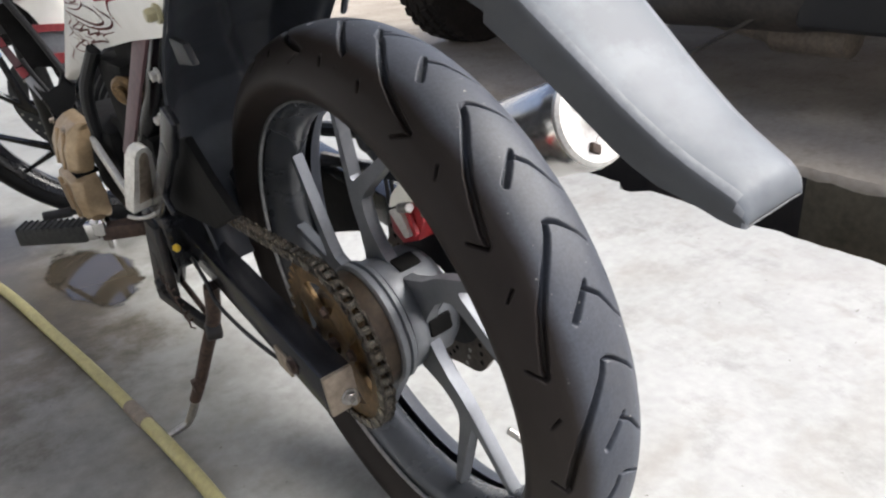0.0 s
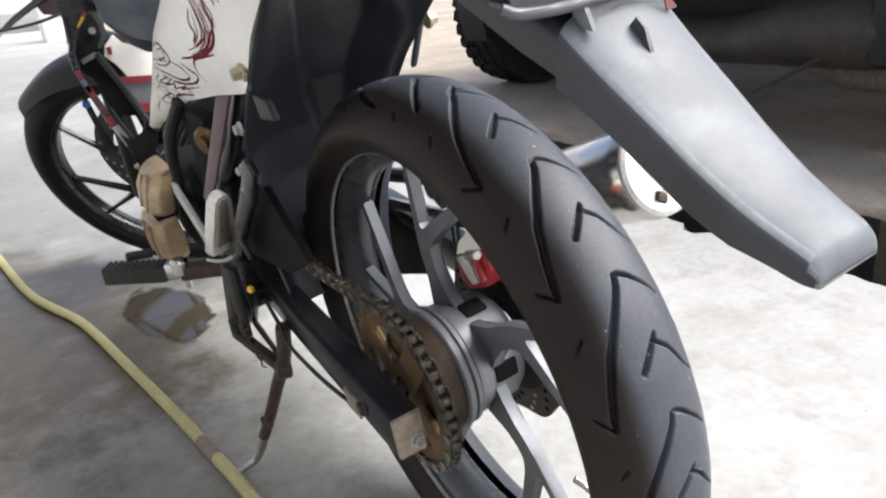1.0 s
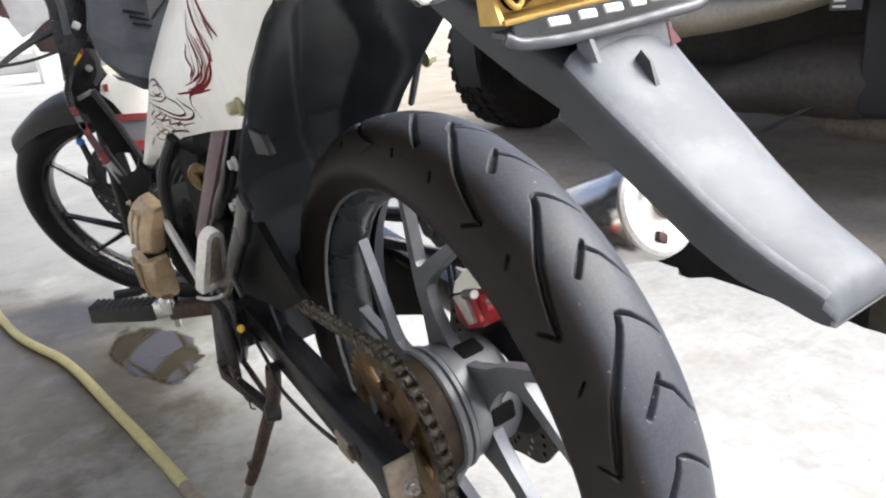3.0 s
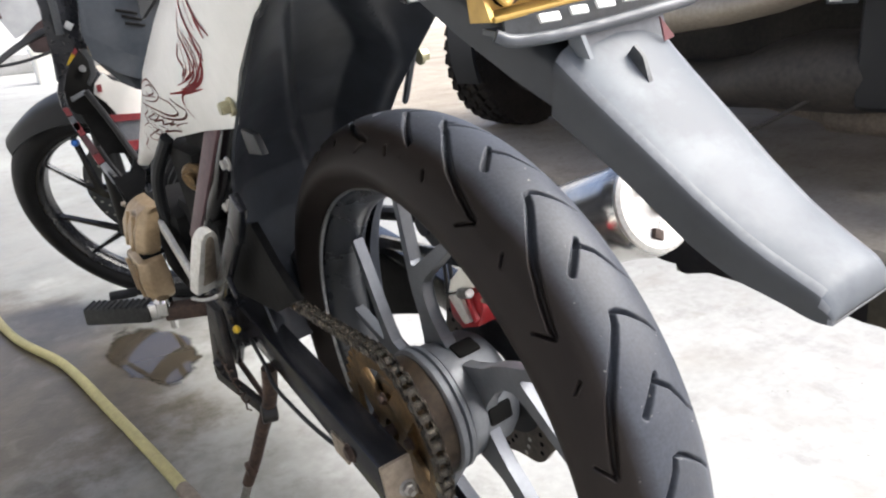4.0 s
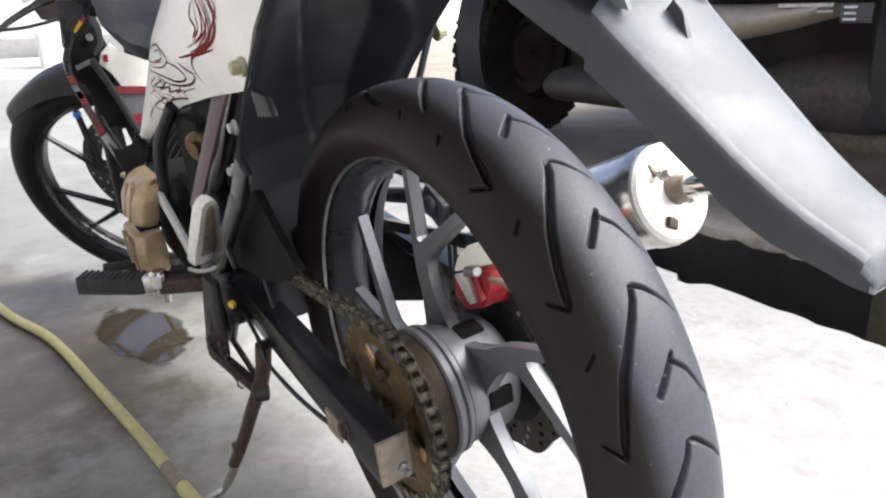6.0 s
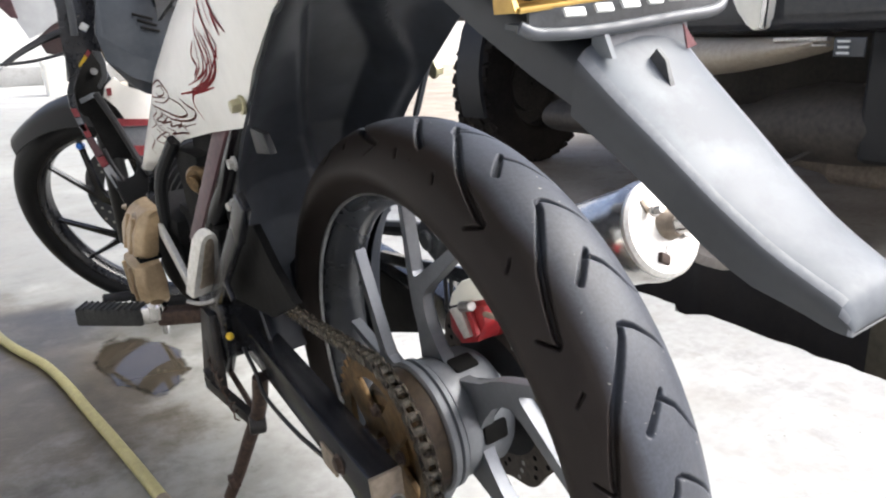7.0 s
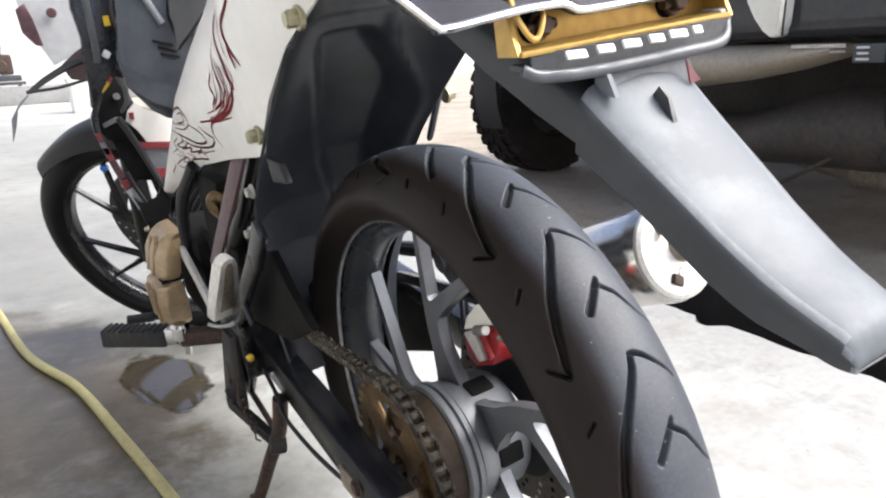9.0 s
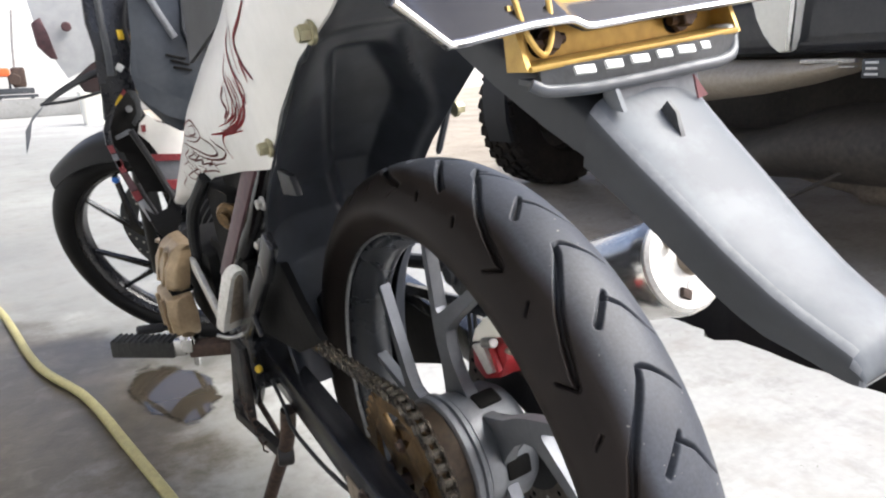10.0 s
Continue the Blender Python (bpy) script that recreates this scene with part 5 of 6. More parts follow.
part("stand_stop", box((-0.169, 0.305, -0.176), (0.014, 0.012, 0.018), 0.003), RUST, stand)
part("stand_spring", tube([(-0.150 + 0.0040 * math.cos(1.4 * k), 0.372 - 0.0026 * k, -0.030 - 0.0014 * k + 0.004 * math.sin(1.4 * k)) for k in range(36)], 0.0013, 6), RUST, stand)

# front end, turned to the left
STEER = 51.86
RAKE_AXIS = Vector((0, -math.sin(radians(26)), math.cos(radians(26))))
front_m = Matrix.Translation((-0.0755, 1.1715, -0.0131)) @ Matrix.Rotation(radians(STEER), 4, RAKE_AXIS)


def place_front(ob):
    ob.matrix_local = front_m
    return ob


front_tyre = place_front(part("front_tyre", tyre_mesh("front_tyre", FRONT_PROFILE, None, 160, 40, 0.0), FRONT_RUBBER, bike, "black front tyre"))
front_rim = wheel_body(bike, 0.2265, 0.0235, FRONT_SPOKE, 0.010, -0.005, BLACK_PAINT, -26.0, "black cast front rim with blue edge lines", inset=0.013)
place_front(front_rim)
place_front(part("front_hub", lathe([(0.008, -0.05), (0.034, -0.05), (0.042, -0.03), (0.042, 0.03), (0.034, 0.05), (0.008, 0.05)], seg=32), BLACK_PAINT, bike))
FD_X, FD_R = 0.056, 0.160
fd = place_front(part("front_disc", ring_plate([(FD_R * math.cos(2 * math.pi * k / 96), FD_R * math.sin(2 * math.pi * k / 96)) for k in range(96)], [(0.118 * math.cos(2 * math.pi * k / 96), 0.118 * math.sin(2 * math.pi * k / 96)) for k in range(96)], FD_X, 0.004), DARK_GREY_PLASTIC, bike, "drilled front brake disc"))
for k in range(20):
    for r, o in ((0.128, 0), (0.140, 6), (0.151, 12)):
        part("disc_hole", cyl(polar(r, 18 * k + o, FD_X - 0.0006), polar(r, 18 * k + o, FD_X + 0.0046), 0.0036, 8), FLOOR_SEEN, fd)
for k in range(5):
    part("disc_arm", bar(polar(0.03, 72 * k + 10, FD_X), polar(0.121, 72 * k + 26, FD_X), 0.016, 0.005, 0.001), BLACK_PAINT, fd)
for s in (-1, 1):
    place_front(part("fork_leg", tube_profile([((0.075 * s, 0.0, -0.03), 0.016), ((0.075 * s, 0.0, 0.0), 0.024), ((0.075 * s, -0.03, 0.06), 0.024), ((0.075 * s, -0.11, 0.24), 0.019), ((0.075 * s, -0.11, 0.2405), 0.016), ((0.075 * s, -0.145, 0.32), 0.016)], 20), FORK_BLACK, bike, "black front fork leg"))
place_front(part("front_fender", bent_sheet(24, 10, lambda u, v: (-0.066 + 0.132 * v, (0.302 - 0.05 * (2 * v - 1) ** 4 * 0.6) * math.cos(radians(64 + 73 * u)), (0.302 - 0.05 * (2 * v - 1) ** 4 * 0.6) * math.sin(radians(64 + 73 * u))), 0.003), FORK_BLACK, bike, "black plastic front fender"))
part("blue_bolt", cyl((-0.166, 1.112, 0.1745), (-0.172, 1.094, 0.1755), 0.0072, 12, 0.002), BLUE, bike, "small blue bolt on the front fork")

# leg shield edge, inner cover, cowl, lever
def flat(points, y, thick=0.008, bevel=0.0015):
    """A flat piece across the motorcycle at the given y, from (x, z) points."""
    return plate(points, lambda u, v, w: (u, y + w, v), thick, bevel)


shield = part("leg_shield", flat([(-0.133, 0.375), (-0.150, 0.357), (-0.169, 0.333), (-0.186, 0.297), (-0.188, 0.270), (-0.180, 0.226), (-0.166, 0.164), (-0.150, 0.114), (-0.141, 0.072), (-0.129, 0.090), (-0.139, 0.124), (-0.154, 0.171), (-0.169, 0.229), (-0.178, 0.270), (-0.176, 0.299), (-0.161, 0.326), (-0.146, 0.344), (-0.130, 0.357)], 0.860), BLACK_PAINT, bike, "narrow leg shield edge in black, red and white")
part("shield_strip", flat([(-0.161, 0.343), (-0.146, 0.356), (-0.140, 0.348), (-0.156, 0.334)], 0.857, 0.003, 0.0), YELLOW, shield)
part("shield_strip", flat([(-0.147, 0.355), (-0.138, 0.364), (-0.134, 0.354), (-0.141, 0.347)], 0.857, 0.003, 0.0), DULL_RED, shield)
part("shield_strip", flat([(-0.188, 0.269), (-0.179, 0.269), (-0.176, 0.255), (-0.185, 0.255)], 0.857, 0.003, 0.0), DULL_RED, shield)
part("shield_strip", flat([(-0.185, 0.253), (-0.176, 0.253), (-0.171, 0.231), (-0.180, 0.227)], 0.857, 0.003, 0.0), MID_GREY_PLASTIC, shield)
part("shield_strip", flat([(-0.182, 0.241), (-0.172, 0.242), (-0.167, 0.219), (-0.176, 0.217)], 0.857, 0.003, 0.0), DULL_RED, shield)
part("shield_strip", flat([(-0.176, 0.216), (-0.166, 0.217), (-0.157, 0.184), (-0.170, 0.182)], 0.857, 0.003, 0.0), PURPLE_DECAL, shield)
part("shield_strip", flat([(-0.170, 0.181), (-0.157, 0.182), (-0.153, 0.166), (-0.165, 0.162)], 0.857, 0.003, 0.0), DULL_RED, shield)
part("shield_strip", flat([(-0.164, 0.160), (-0.152, 0.164), (-0.141, 0.133), (-0.152, 0.121)], 0.857, 0.003, 0.0), COWL, shield)
part("shield_side", flat([(-0.132, 0.373), (-0.121, 0.379), (-0.113, 0.334), (-0.116, 0.310), (-0.133, 0.293), (-0.136, 0.299), (-0.123, 0.314), (-0.121, 0.332), (-0.130, 0.357)], 0.866), DARK_GREY_PLASTIC, shield)
part("shield_side", flat([(-0.103, 0.174), (-0.098, 0.162), (-0.097, 0.133), (-0.110, 0.104), (-0.138, 0.070), (-0.139, 0.081), (-0.119, 0.106), (-0.109, 0.134)], 0.866), DARK_GREY_PLASTIC, shield)
# Two black sheets paint the hollow's shade.
part("shield_dark", flat([(-0.125, 0.356), (-0.114, 0.330), (-0.119, 0.298), (-0.107, 0.258), (-0.112, 0.232), (-0.140, 0.240), (-0.166, 0.250), (-0.173, 0.265), (-0.171, 0.295), (-0.156, 0.323)], 0.905, 0.01), GRIME_SHADE, shield, "black sheet standing in for the shade behind the shield edge")
part("shield_dark", flat([(-0.1610, 0.2540), (-0.1500, 0.2030), (-0.1400, 0.1600), (-0.1340, 0.1690), (-0.1166, 0.1643), (-0.1040, 0.1560), (-0.1095, 0.1930), (-0.1180, 0.2380)], 0.907, 0.008), GRIME_SHADE, shield, "black sheet standing in for the shade behind the shield edge")
part("shield_web", flat([(-0.1560, 0.150), (-0.1400, 0.128), (-0.1150, 0.134), (-0.1030, 0.166), (-0.0870, 0.148), (-0.1010, 0.105), (-0.1330, 0.072), (-0.1440, 0.098)], 0.852, 0.012, 0.003), FORK_BLACK, shield, "chipped dark web of the shield")
panel_in = part("shield_inner", flat([(-0.104, 0.310), (-0.095, 0.293), (-0.040, 0.265), (-0.052, 0.219), (-0.104, 0.230), (-0.113, 0.259), (-0.130, 0.278), (-0.123, 0.295)], 0.880), WHITE_PAINT, bike, "white inner leg shield with a red stripe")
part("shield_band", flat([(-0.117, 0.238), (-0.051, 0.225), (-0.053, 0.214), (-0.117, 0.225)], 0.877, 0.004, 0.0), DULL_RED, panel_in)
part("shield_low", flat([(-0.114, 0.224), (-0.056, 0.214), (-0.077, 0.163), (-0.100, 0.160), (-0.108, 0.179)], 0.884), MID_GREY_PLASTIC, panel_in)
part("shield_band", flat([(-0.111, 0.187), (-0.073, 0.180), (-0.081, 0.165), (-0.105, 0.167)], 0.880, 0.005, 0.0), DULL_RED, panel_in)
part("shield_mark", flat([(-0.122, 0.292), (-0.114, 0.292), (-0.116, 0.279), (-0.123, 0.280)], 0.877, 0.004, 0.0), DULL_RED, panel_in)
part("shield_rod", tube([(-0.144, 0.850, 0.289), (-0.123, 0.850, 0.228), (-0.106, 0.850, 0.170), (-0.092, 0.850, 0.135)], 0.0055, 8, 4), BLACK_PLASTIC, bike)
part("shield_rod", tube([(-0.155, 0.852, 0.194), (-0.147, 0.852, 0.163), (-0.137, 0.852, 0.133)], 0.0032, 8, 4), BLACK_PLASTIC, bike)
part("cable_clip", flat([(-0.167, 0.280), (-0.140, 0.288), (-0.137, 0.281), (-0.166, 0.272)], 0.896, 0.004, 0.001), MID_GREY_PLASTIC, bike)
part("hollow_bolt", cyl((-0.131, 0.904, 0.322), (-0.132, 0.896, 0.323), 0.006, 12), STEEL, bike)
inner = part("inner_cover", plate([(-0.110, 0.524), (0.060, 0.515), (0.030, 0.400), (-0.040, 0.270), (-0.084, 0.284), (-0.104, 0.300), (-0.133, 0.345), (-0.137, 0.386), (-0.122, 0.440)], lambda u, v, w: (u, 0.72 + w, v), 0.012, 0.003), SLATE_GLOSS, bike, "glossy slate-grey inner body cover with slots")
for x0, z0, x1, z1 in ((-0.094, 0.408, -0.059, 0.405), (-0.088, 0.398, -0.055, 0.395), (-0.086, 0.387, -0.053, 0.386)):
    part("slot", bar((x0 + 0.016, 0.7188, z0 - 0.002), (x1 + 0.010, 0.7188, z1 - 0.010), 0.0035, 0.006, 0.001, side=(0, 1, 0)), DARK_HOLE, inner)
part("cover_facet", rings([[(-0.133, 0.716, 0.345), (-0.137, 0.716, 0.384), (-0.137, 0.724, 0.384), (-0.133, 0.724, 0.345)], [(-0.104, 0.708, 0.315), (-0.100, 0.706, 0.352), (-0.100, 0.724, 0.352), (-0.104, 0.724, 0.315)], [(-0.050, 0.706, 0.285), (-0.046, 0.704, 0.318), (-0.046, 0.724, 0.318), (-0.050, 0.724, 0.285)]]), SLATE_GLOSS, inner)
part("cover_panel", plate([(-0.030, 0.520), (0.055, 0.512), (0.028, 0.404), (-0.040, 0.412), (-0.046, 0.440)], lambda u, v, w: (u, 0.704 + w + 0.12 * (u + 0.03), v), 0.012, 0.003), DARK_GREY_PLASTIC, inner, "grey raised panel of the cover")
# Paler tube that paints the bright highlight along the cover's edge.
part("cover_highlight", tube([(-0.089, 0.716, 0.51), (-0.072, 0.716, 0.465), (-0.058, 0.716, 0.43)], 0.006, 10, 6), MID_GREY_PLASTIC, inner)
steer = part("steering_cover", plate([(-0.165, 0.541), (-0.030, 0.532), (-0.070, 0.383), (-0.115, 0.350), (-0.145, 0.367), (-0.174, 0.322), (-0.186, 0.315), (-0.173, 0.374), (-0.171, 0.428), (-0.174, 0.473)], lambda u, v, w: (u, 0.80 + w, v), 0.02, 0.004), BLACK_PAINT, bike, "glossy black cover under the handlebar")
part("cover_edge", tube([(-0.145, 0.793, 0.529), (-0.151, 0.790, 0.470), (-0.154, 0.790, 0.421), (-0.158, 0.790, 0.385)], 0.006, 10, 6), DARK_GREY_PLASTIC, steer)
part("yellow_tag", box((-0.127, 0.796, 0.447), (0.010, 0.004, 0.016), 0.0015), YELLOW, steer)
part("red_tag", box((-0.112, 0.796, 0.440), (0.006, 0.004, 0.009), 0.0012), BRIGHT_RED, steer)
part("white_tag", box((-0.141, 0.795, 0.396), (0.012, 0.005, 0.012), 0.002, Matrix.Rotation(radians(40), 4, 'Y')), WHITE_PLASTIC, steer)
part("wire", tube([(-0.105, 0.792, 0.50), (-0.118, 0.790, 0.46), (-0.116, 0.790, 0.41), (-0.132, 0.792, 0.37)], 0.003, 8, 8), BLACK_PLASTIC, steer)
cowl = part("front_cowl", rings([[(-0.240, 1.06, 0.60), (-0.236, 1.05, 0.497), (-0.218, 1.05, 0.422), (-0.206, 1.05, 0.389), (-0.160, 1.05, 0.405), (-0.135, 1.05, 0.431), (-0.140, 1.06, 0.60)],
    [(-0.225, 1.20, 0.60), (-0.222, 1.20, 0.50), (-0.205, 1.20, 0.43), (-0.195, 1.18, 0.40), (-0.150, 1.18, 0.415), (-0.125, 1.18, 0.44), (-0.13, 1.2, 0.60)]]), COWL, bike, "pale grey front cowl with a dark red lens")
part("lens", plate([(-0.242, 0.495), (-0.224, 0.504), (-0.219, 0.476), (-0.214, 0.426), (-0.226, 0.429), (-0.242, 0.454)], lambda u, v, w: (u, 1.043 + w - 0.006, v), 0.02, 0.003), PURPLE_DECAL, cowl, "dark red indicator lens")
part("lamp_spot", cyl((-0.185, 1.046, 0.482), (-0.185, 1.040, 0.482), 0.009, 16, 0.002), PURPLE_DECAL, cowl)
part("brake_lever", tube([(-0.150, 0.98, 0.395), (-0.190, 0.97, 0.385), (-0.232, 0.96, 0.368), (-0.262, 0.95, 0.352)], 0.0085, 10, 8, flat=0.6, r_end=0.005), BLACK_PLASTIC, bike, "black lever")
part("lever_rod", tube([(-0.268, 0.948, 0.353), (-0.215, 0.948, 0.352), (-0.152, 0.948, 0.360)], 0.0028, 8, 4), BLACK_PLASTIC, bike)
part("cowl_underside", plate([(-0.112, 0.432), (-0.132, 0.345), (-0.186, 0.360), (-0.196, 0.388), (-0.165, 0.408)], lambda u, v, w: (u, 1.03 + w, v), 0.012, 0.003), BROWN_GLOSS, bike, "dark brown glossy piece under the cowl")
part("lever_blade", rings([[(-0.262, 0.952, 0.352), (-0.268, 0.95, 0.345), (-0.268, 0.946, 0.345), (-0.262, 0.948, 0.352)], [(-0.285, 0.952, 0.335), (-0.303, 0.95, 0.312), (-0.303, 0.946, 0.312), (-0.285, 0.948, 0.335)], [(-0.298, 0.952, 0.30), (-0.312, 0.95, 0.272), (-0.312, 0.946, 0.272), (-0.298, 0.948, 0.30)]]), MID_GREY_PLASTIC, bike, "grey tapered blade")
part("steering_stem", tube([(-0.13, 0.93, 0.62), (-0.135, 0.94, 0.45), (-0.125, 0.97, 0.34), (-0.10, 1.0, 0.25)], 0.02, 12, 6), BLACK_PAINT, bike)

# ---- things round it ----
hose_pts = [(-0.75, 2.9), (-0.60, 2.3), (-0.481, 1.823), (-0.40, 1.30), (-0.316, 1.03), (-0.268, 0.76), (-0.234, 0.55), (-0.213, 0.40), (-0.201, 0.31), (-0.189, 0.19), (-0.183, 0.05), (-0.20, -0.3), (-0.26, -0.8), (-0.4, -1.6)]
hose = tagged(part("garden_hose", tube([(x, y, 0.0095) for x, y in hose_pts], 0.0095, 12, 10), HOSE), "old yellowish garden hose lying on the concrete", "hose")
part("hose_joint", cyl((-0.2195, 0.445, 0.0095), (-0.2110, 0.385, 0.0095), 0.0108, 14, 0.002), EXHAUST, hose, "dull joint in the hose")


def jeep_wheel(c, R, w, turn=0.0, name="road_wheel"):
    """Knobbly off-road wheel, axle along y, turned about the upright."""
    bm = lathe([(R * 0.52, -w / 2 + 0.02), (R * 0.56, -w / 2), (R * 0.8, -w / 2 - 0.006), (R * 0.93, -w / 2 + 0.012), (R * 0.955, 0), (R * 0.93, w / 2 - 0.012), (R * 0.8, w / 2 + 0.006), (R * 0.56, w / 2), (R * 0.52, w / 2 - 0.02)], axis='Y', seg=60)
    bmesh.ops.transform(bm, matrix=Matrix.Translation(c), verts=bm.verts)
    ty = part(name, bm, TRUCK_RUBBER, jeep, "dusty knobbly off-road tyre")
    blk = bpy.data.meshes.new("tread_block")
    b = box((0, 0, 0), (0.052, 0.048, 0.026), 0.004, seg=1)
    b.to_mesh(blk)
    b.free()
    blk.materials.append(TRUCK_RUBBER)
    for k in range(36):
        for j in range(4):
            a = 10 * k + (5 if j % 2 else 0)
            o = part("tread_block", blk, TRUCK_RUBBER, ty)
            y = (-0.5 + (j + 0.5) / 4) * w
            rr = R * (0.955 - 0.02 * abs(2 * j - 3) / 3)
            o.matrix_local = Matrix.Translation(Vector(c) + Vector((rr * math.cos(radians(a)), y, rr * math.sin(radians(a))))) @ Matrix.Rotation(radians(-a + 90), 4, 'Y') @ Matrix.Rotation(radians(18 if j < 2 else -18), 4, 'Z')
    h = lathe([(0.01, -0.05), (R * 0.34, -0.05), (R * 0.36, -0.02), (R * 0.5, -0.03), (R * 0.53, -w / 2 + 0.02), (R * 0.53, w / 2 - 0.02), (0.01, 0.05)], axis='Y', seg=48)
    bmesh.ops.transform(h, matrix=Matrix.Translation(c), verts=h.verts)
    part("wheel_rim", h, UNDERBODY, ty, "dull brown steel rim and drum")
    ty.matrix_local = Matrix.Translation(c) @ Matrix.Rotation(radians(turn), 4, 'Z') @ Matrix.Translation(-Vector(c))
    return ty


jeep = tagged(new("parked_vehicle"), "dark off-road vehicle with knobbly tyres parked beyond the drain", "vehicle")
jeep_wheel((2.06, 2.50, 0.40), 0.41, 0.25, 8)
arch = bent_sheet(20, 6, lambda u, v: (0.15 + 0.15 * v, 0.53 * math.cos(radians(-15 + 217 * u)), 0.53 * math.sin(radians(-15 + 217 * u))), 0.02)
bmesh.ops.transform(arch, matrix=Matrix.Translation((2.05, 2.58, 0.47)) @ Matrix.Rotation(radians(-82), 4, 'Z'), verts=arch.verts)
part("wheel_arch", arch, BLACK_PLASTIC, jeep, "black wheel arch liner")
jeep_wheel((2.26, 0.15, 0.40), 0.40, 0.24)
part("rear_axle", join(cyl((2.36, -0.2, 0.40), (2.36, 2.5, 0.40), 0.05, 16), cyl((2.22, 1.6, 0.38), (2.50, 1.6, 0.38), 0.13, 20, 0.04)), UNDERBODY, jeep)
part("chassis", join(box((4.0, 1.1, 0.66), (4.2, 0.12, 0.14), 0.02), box((4.0, 2.1, 0.66), (4.2, 0.12, 0.14), 0.02)), UNDERBODY, jeep)
part("floor_pan", box((3.9, 1.55, 0.74), (4.5, 2.2, 0.06), 0.02), UNDERBODY, jeep)
part("body", join(box((3.97, 1.55, 0.90), (4.6, 2.3, 0.38), 0.08, seg=4), box((4.25, 0.05, 0.90), (4.0, 1.0, 0.38), 0.08, seg=4), box((5.6, 1.55, 1.35), (1.4, 2.1, 0.7), 0.12, seg=4)), TRUCK_PAINT, jeep, "low dark glossy body")
part("bumper", box((1.72, 1.20, 0.72), (0.20, 1.7, 0.20), 0.06, seg=4), TRUCK_PAINT, jeep, "dark rounded bumper")
part("bumper_roll", rings([[(1.68 + 0.10 * math.cos(t), y, zc + rz * math.sin(t)) for t in (2 * math.pi * k / 24 for k in range(24))] for y, zc, rz in ((0.66, 0.596, 0.012), (0.70, 0.588, 0.024), (0.80, 0.575, 0.038), (0.95, 0.560, 0.052), (1.15, 0.550, 0.066), (1.45, 0.54, 0.075), (1.5, 0.54, 0.05))]), BEIGE, jeep, "dusty beige underside of the bumper")
part("corner_panel", side_plate([(0.97, 0.90), (0.951, 0.787), (0.928, 0.735), (0.901, 0.688), (0.872, 0.650), (0.844, 0.631), (0.820, 0.640), (0.805, 0.670), (0.797, 0.774), (0.80, 0.90)], 1.585, 0.06, 0.008), CREAM, jeep, "cream curved shape at the bumper corner")
part("inner_panel", box((2.12, 1.0, 0.52), (0.04, 2.4, 0.40), 0.01), UNDERBODY, jeep)
part("chrome_strip", bar((1.582, 0.812, 0.636), (1.582, 0.800, 0.90), 0.016, 0.010, 0.003), CHROME, jeep)
part("tow_bar", box((1.60, 0.70, 0.606), (0.02, 0.16, 0.012), 0.003), STEEL, jeep)
part("tow_bar", box((1.60, 0.68, 0.590), (0.02, 0.12, 0.006), 0.002), STEEL, jeep)
emblem = part("emblem", box((1.596, 0.560, 0.585), (0.006, 0.085, 0.050), 0.004), DARK_GREY_PLASTIC, jeep, "dark badge with pale bars")
for z, w in ((0.600, 0.034), (0.585, 0.030), (0.570, 0.034)):
    part("pale_bar", box((1.592, 0.575, z), (0.004, w, 0.006), 0.001), WHITE_PLASTIC, emblem)
part("tank", rings([[(1.85 + rx * math.cos(t), y, zc + rz * math.sin(t)) for t in (2 * math.pi * k / 28 for k in range(28))] for y, zc, rx, rz in ((0.50, 0.36, 0.10, 0.08), (0.53, 0.36, 0.17, 0.112), (0.62, 0.357, 0.19, 0.120), (0.76, 0.355, 0.19, 0.121), (0.87, 0.342, 0.19, 0.108), (0.97, 0.317, 0.18, 0.088), (1.11, 0.302, 0.17, 0.077), (1.9, 0.30, 0.17, 0.075))]), UNDERBODY, jeep, "dark dusty bulging tank under the vehicle")
part("tow_block", box((1.76, 0.0, 0.46), (0.16, 1.12, 0.38), 0.03, seg=3), BLACK_PLASTIC, jeep, "black plastic corner under the bumper")
part("exhaust_can", tube_profile([((1.93, 0.499, 0.212), 0.048), ((1.93, 0.501, 0.212), 0.056), ((1.935, 0.74, 0.210), 0.056), ((1.94, 0.78, 0.208), 0.030), ((1.97, 1.1, 0.24), 0.022)], 24), EXHAUST, jeep, "dusty round exhaust box")
part("brake_rod", cyl((1.70, 0.90, 0.165), (1.70, 0.56, 0.365), 0.007, 10), UNDERBODY, jeep)
part("mudflap", box((2.05, -0.30, 0.34), (0.02, 0.36, 0.44), 0.006), BLACK_PLASTIC, jeep, "black rubber mudflap")

# far wall, low kerb and what stands before it
kerb = tagged(part("kerb", box((-2, 14.4, 0.16), (16, 0.3, 0.32), 0.03), KERB), "low grey concrete kerb at the yard's far edge", "kerb", kind="structure")
wall = tagged(part("wall_north", box((-2, 15.2, 1.5), (26, 0.25, 3.0), 0.02), PLASTER), "sunlit white plaster wall beyond the yard", "wall", kind="structure")

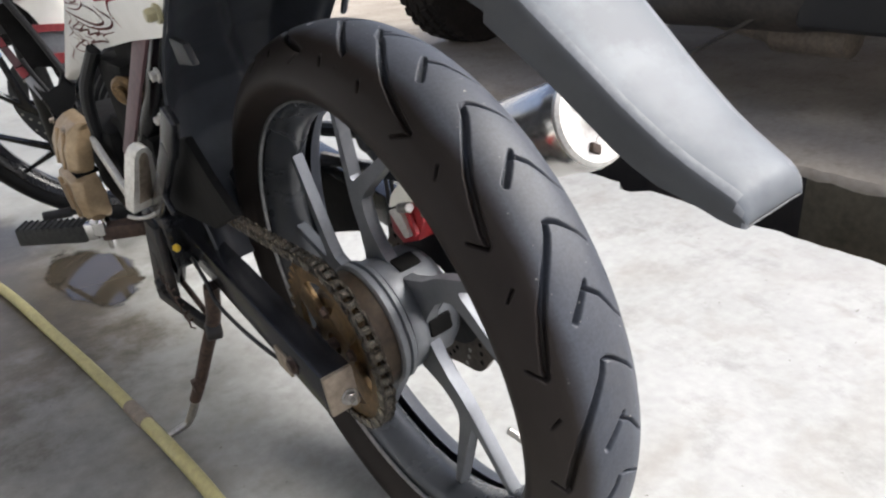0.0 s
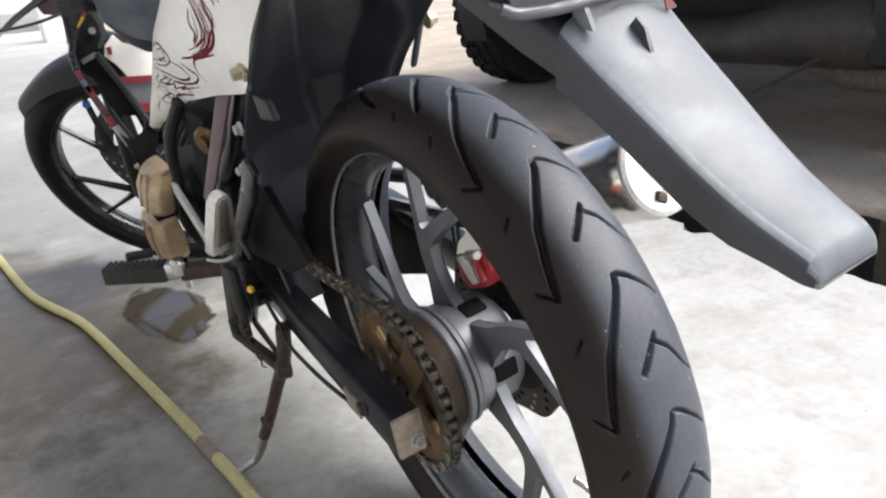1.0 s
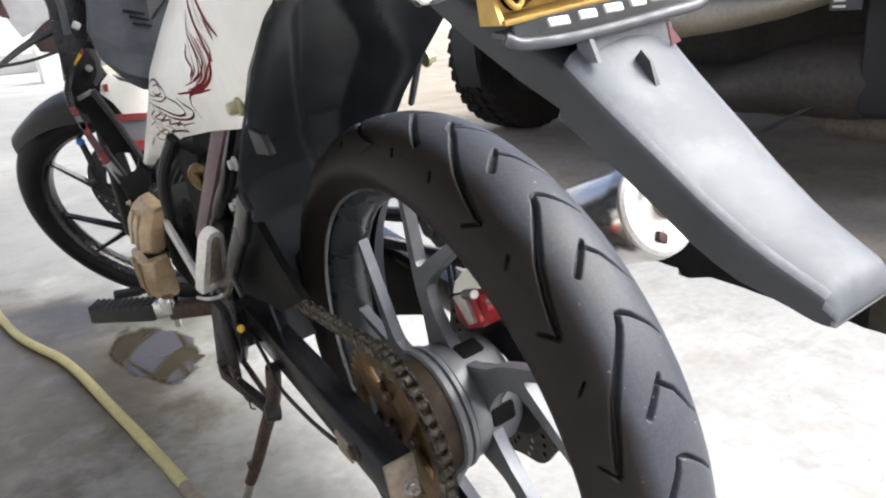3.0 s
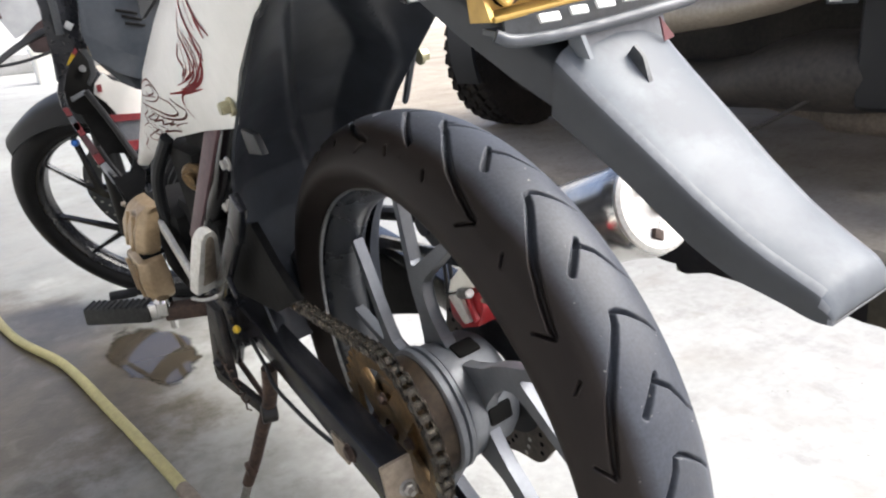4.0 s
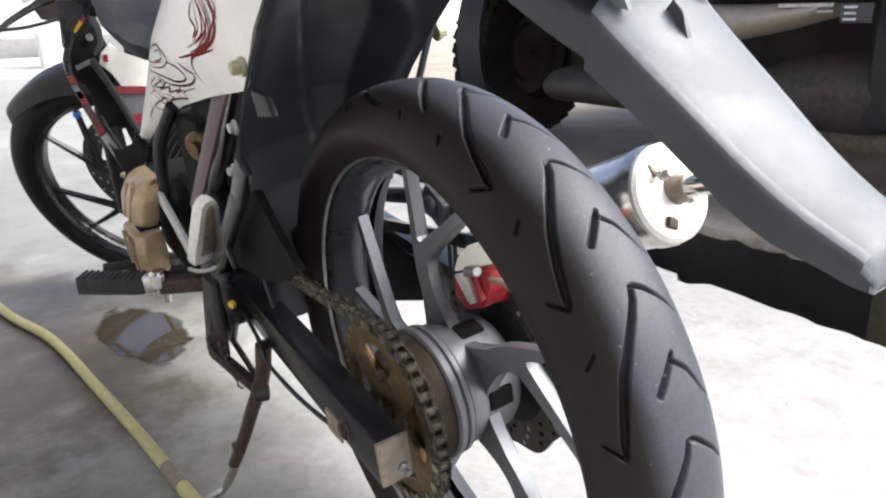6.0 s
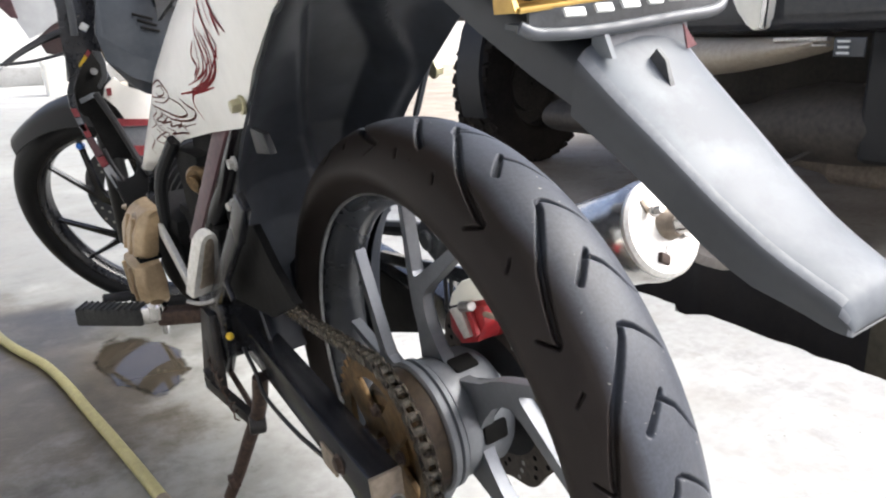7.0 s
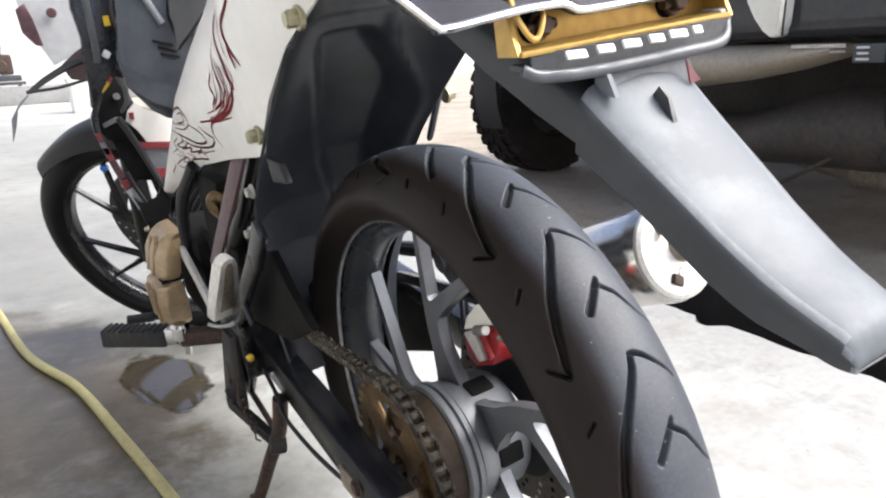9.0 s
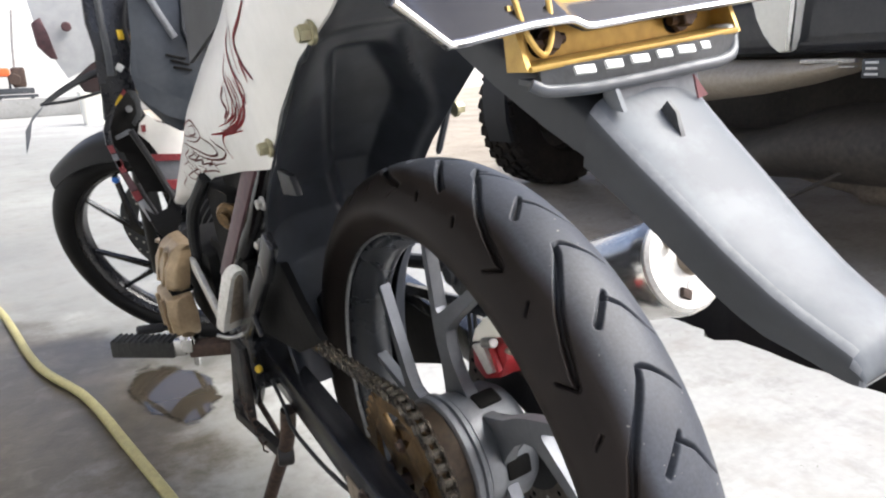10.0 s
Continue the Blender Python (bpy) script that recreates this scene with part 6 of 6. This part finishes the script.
# plain walls that close the place; roof, west and south are unseen light blockers
tagged(part("ceiling", box((-2.20, 3.0, 2.75), (2.7, 8.0, 0.12), 0.02), SHADED_WALL), "unseen grey slab added to block sky light on the left", "ceiling", kind="structure")
tagged(part("wall_west", box((-1.9, 1.6, 1.3), (0.2, 6.6, 2.6), 0.02), SHADED_WALL), "unseen concrete wall added to shape light from the left", "wall", kind="structure")
tagged(part("wall_south", box((-1.75, -1.75, 1.1), (2.5, 0.2, 2.2), 0.02), PLASTER), "unseen plastered wall added to block light from behind left", "wall", kind="structure")
tagged(part("wall_east", box((8.4, 2.0, 1.35), (0.2, 9.0, 2.7), 0.02), DUSTY), "plain concrete wall at the back of the parking bay", "wall", kind="structure")


def yard_tub():
    rows = []
    for z, k in ((0.0, 0.86), (0.02, 0.90), (0.40, 1.0), (0.42, 1.07), (0.46, 1.07), (0.465, 1.0), (0.44, 0.97)):
        rows.append([(k * (0.17 * math.copysign(abs(math.cos(a)) ** 0.4, math.cos(a))), k * (0.15 * math.copysign(abs(math.sin(a)) ** 0.4, math.sin(a))), z) for a in (2 * math.pi * (i + 0.5) / 40 for i in range(40))])
    ob = tagged(part("tub", rings(rows), CREAM), "cream plastic tub standing on the yard", "tub")
    part("rim", rings([[(x * 1.01, y * 1.01, z + 0.003) for x, y, z in rows[3]], [(x * 1.02, y * 1.02, z - 0.004) for x, y, z in rows[4]]]), CREAM, ob)
    ob.location = (0.58, 10.8, 0.0)


yard_tub()


def tool_cart():
    """A small orange machine on a dark sledge that stands on the kerb."""
    cart = tagged(new("garden_machine"), "small orange and brown machine on a dark sledge", "machine")
    part("sledge", join(box((0, 0, 0.05), (0.70, 0.26, 0.05), 0.01), box((-0.25, 0, 0.015), (0.06, 0.26, 0.03), 0.006), box((0.25, 0, 0.015), (0.06, 0.26, 0.03), 0.006), box((0, 0, 0.14), (0.60, 0.20, 0.10), 0.02)), DARK_GREY_PLASTIC, cart)
    part("tank", box((-0.20, 0, 0.46), (0.34, 0.22, 0.15), 0.05, seg=3), RED_ORANGE, cart)
    part("engine", join(box((0.09, 0, 0.37), (0.22, 0.2, 0.34), 0.05, seg=3), cyl((0.02, -0.1, 0.34), (0.02, -0.13, 0.34), 0.10, 20, 0.01)), RUST, cart)
    part("frame", join(cyl((-0.3, 0.08, 0.1), (-0.3, 0.08, 0.40), 0.02, 10), cyl((-0.06, 0.08, 0.1), (-0.06, 0.08, 0.40), 0.02, 10)), DARK_GREY_PLASTIC, cart)
    part("pole", tube([(0.02, 0.1, 0.1), (0.08, 0.1, 0.9), (0.16, 0.1, 1.5)], 0.02, 10, 4), STEEL, cart)
    cart.location = (-0.33, 14.4, 0.32)


tool_cart()
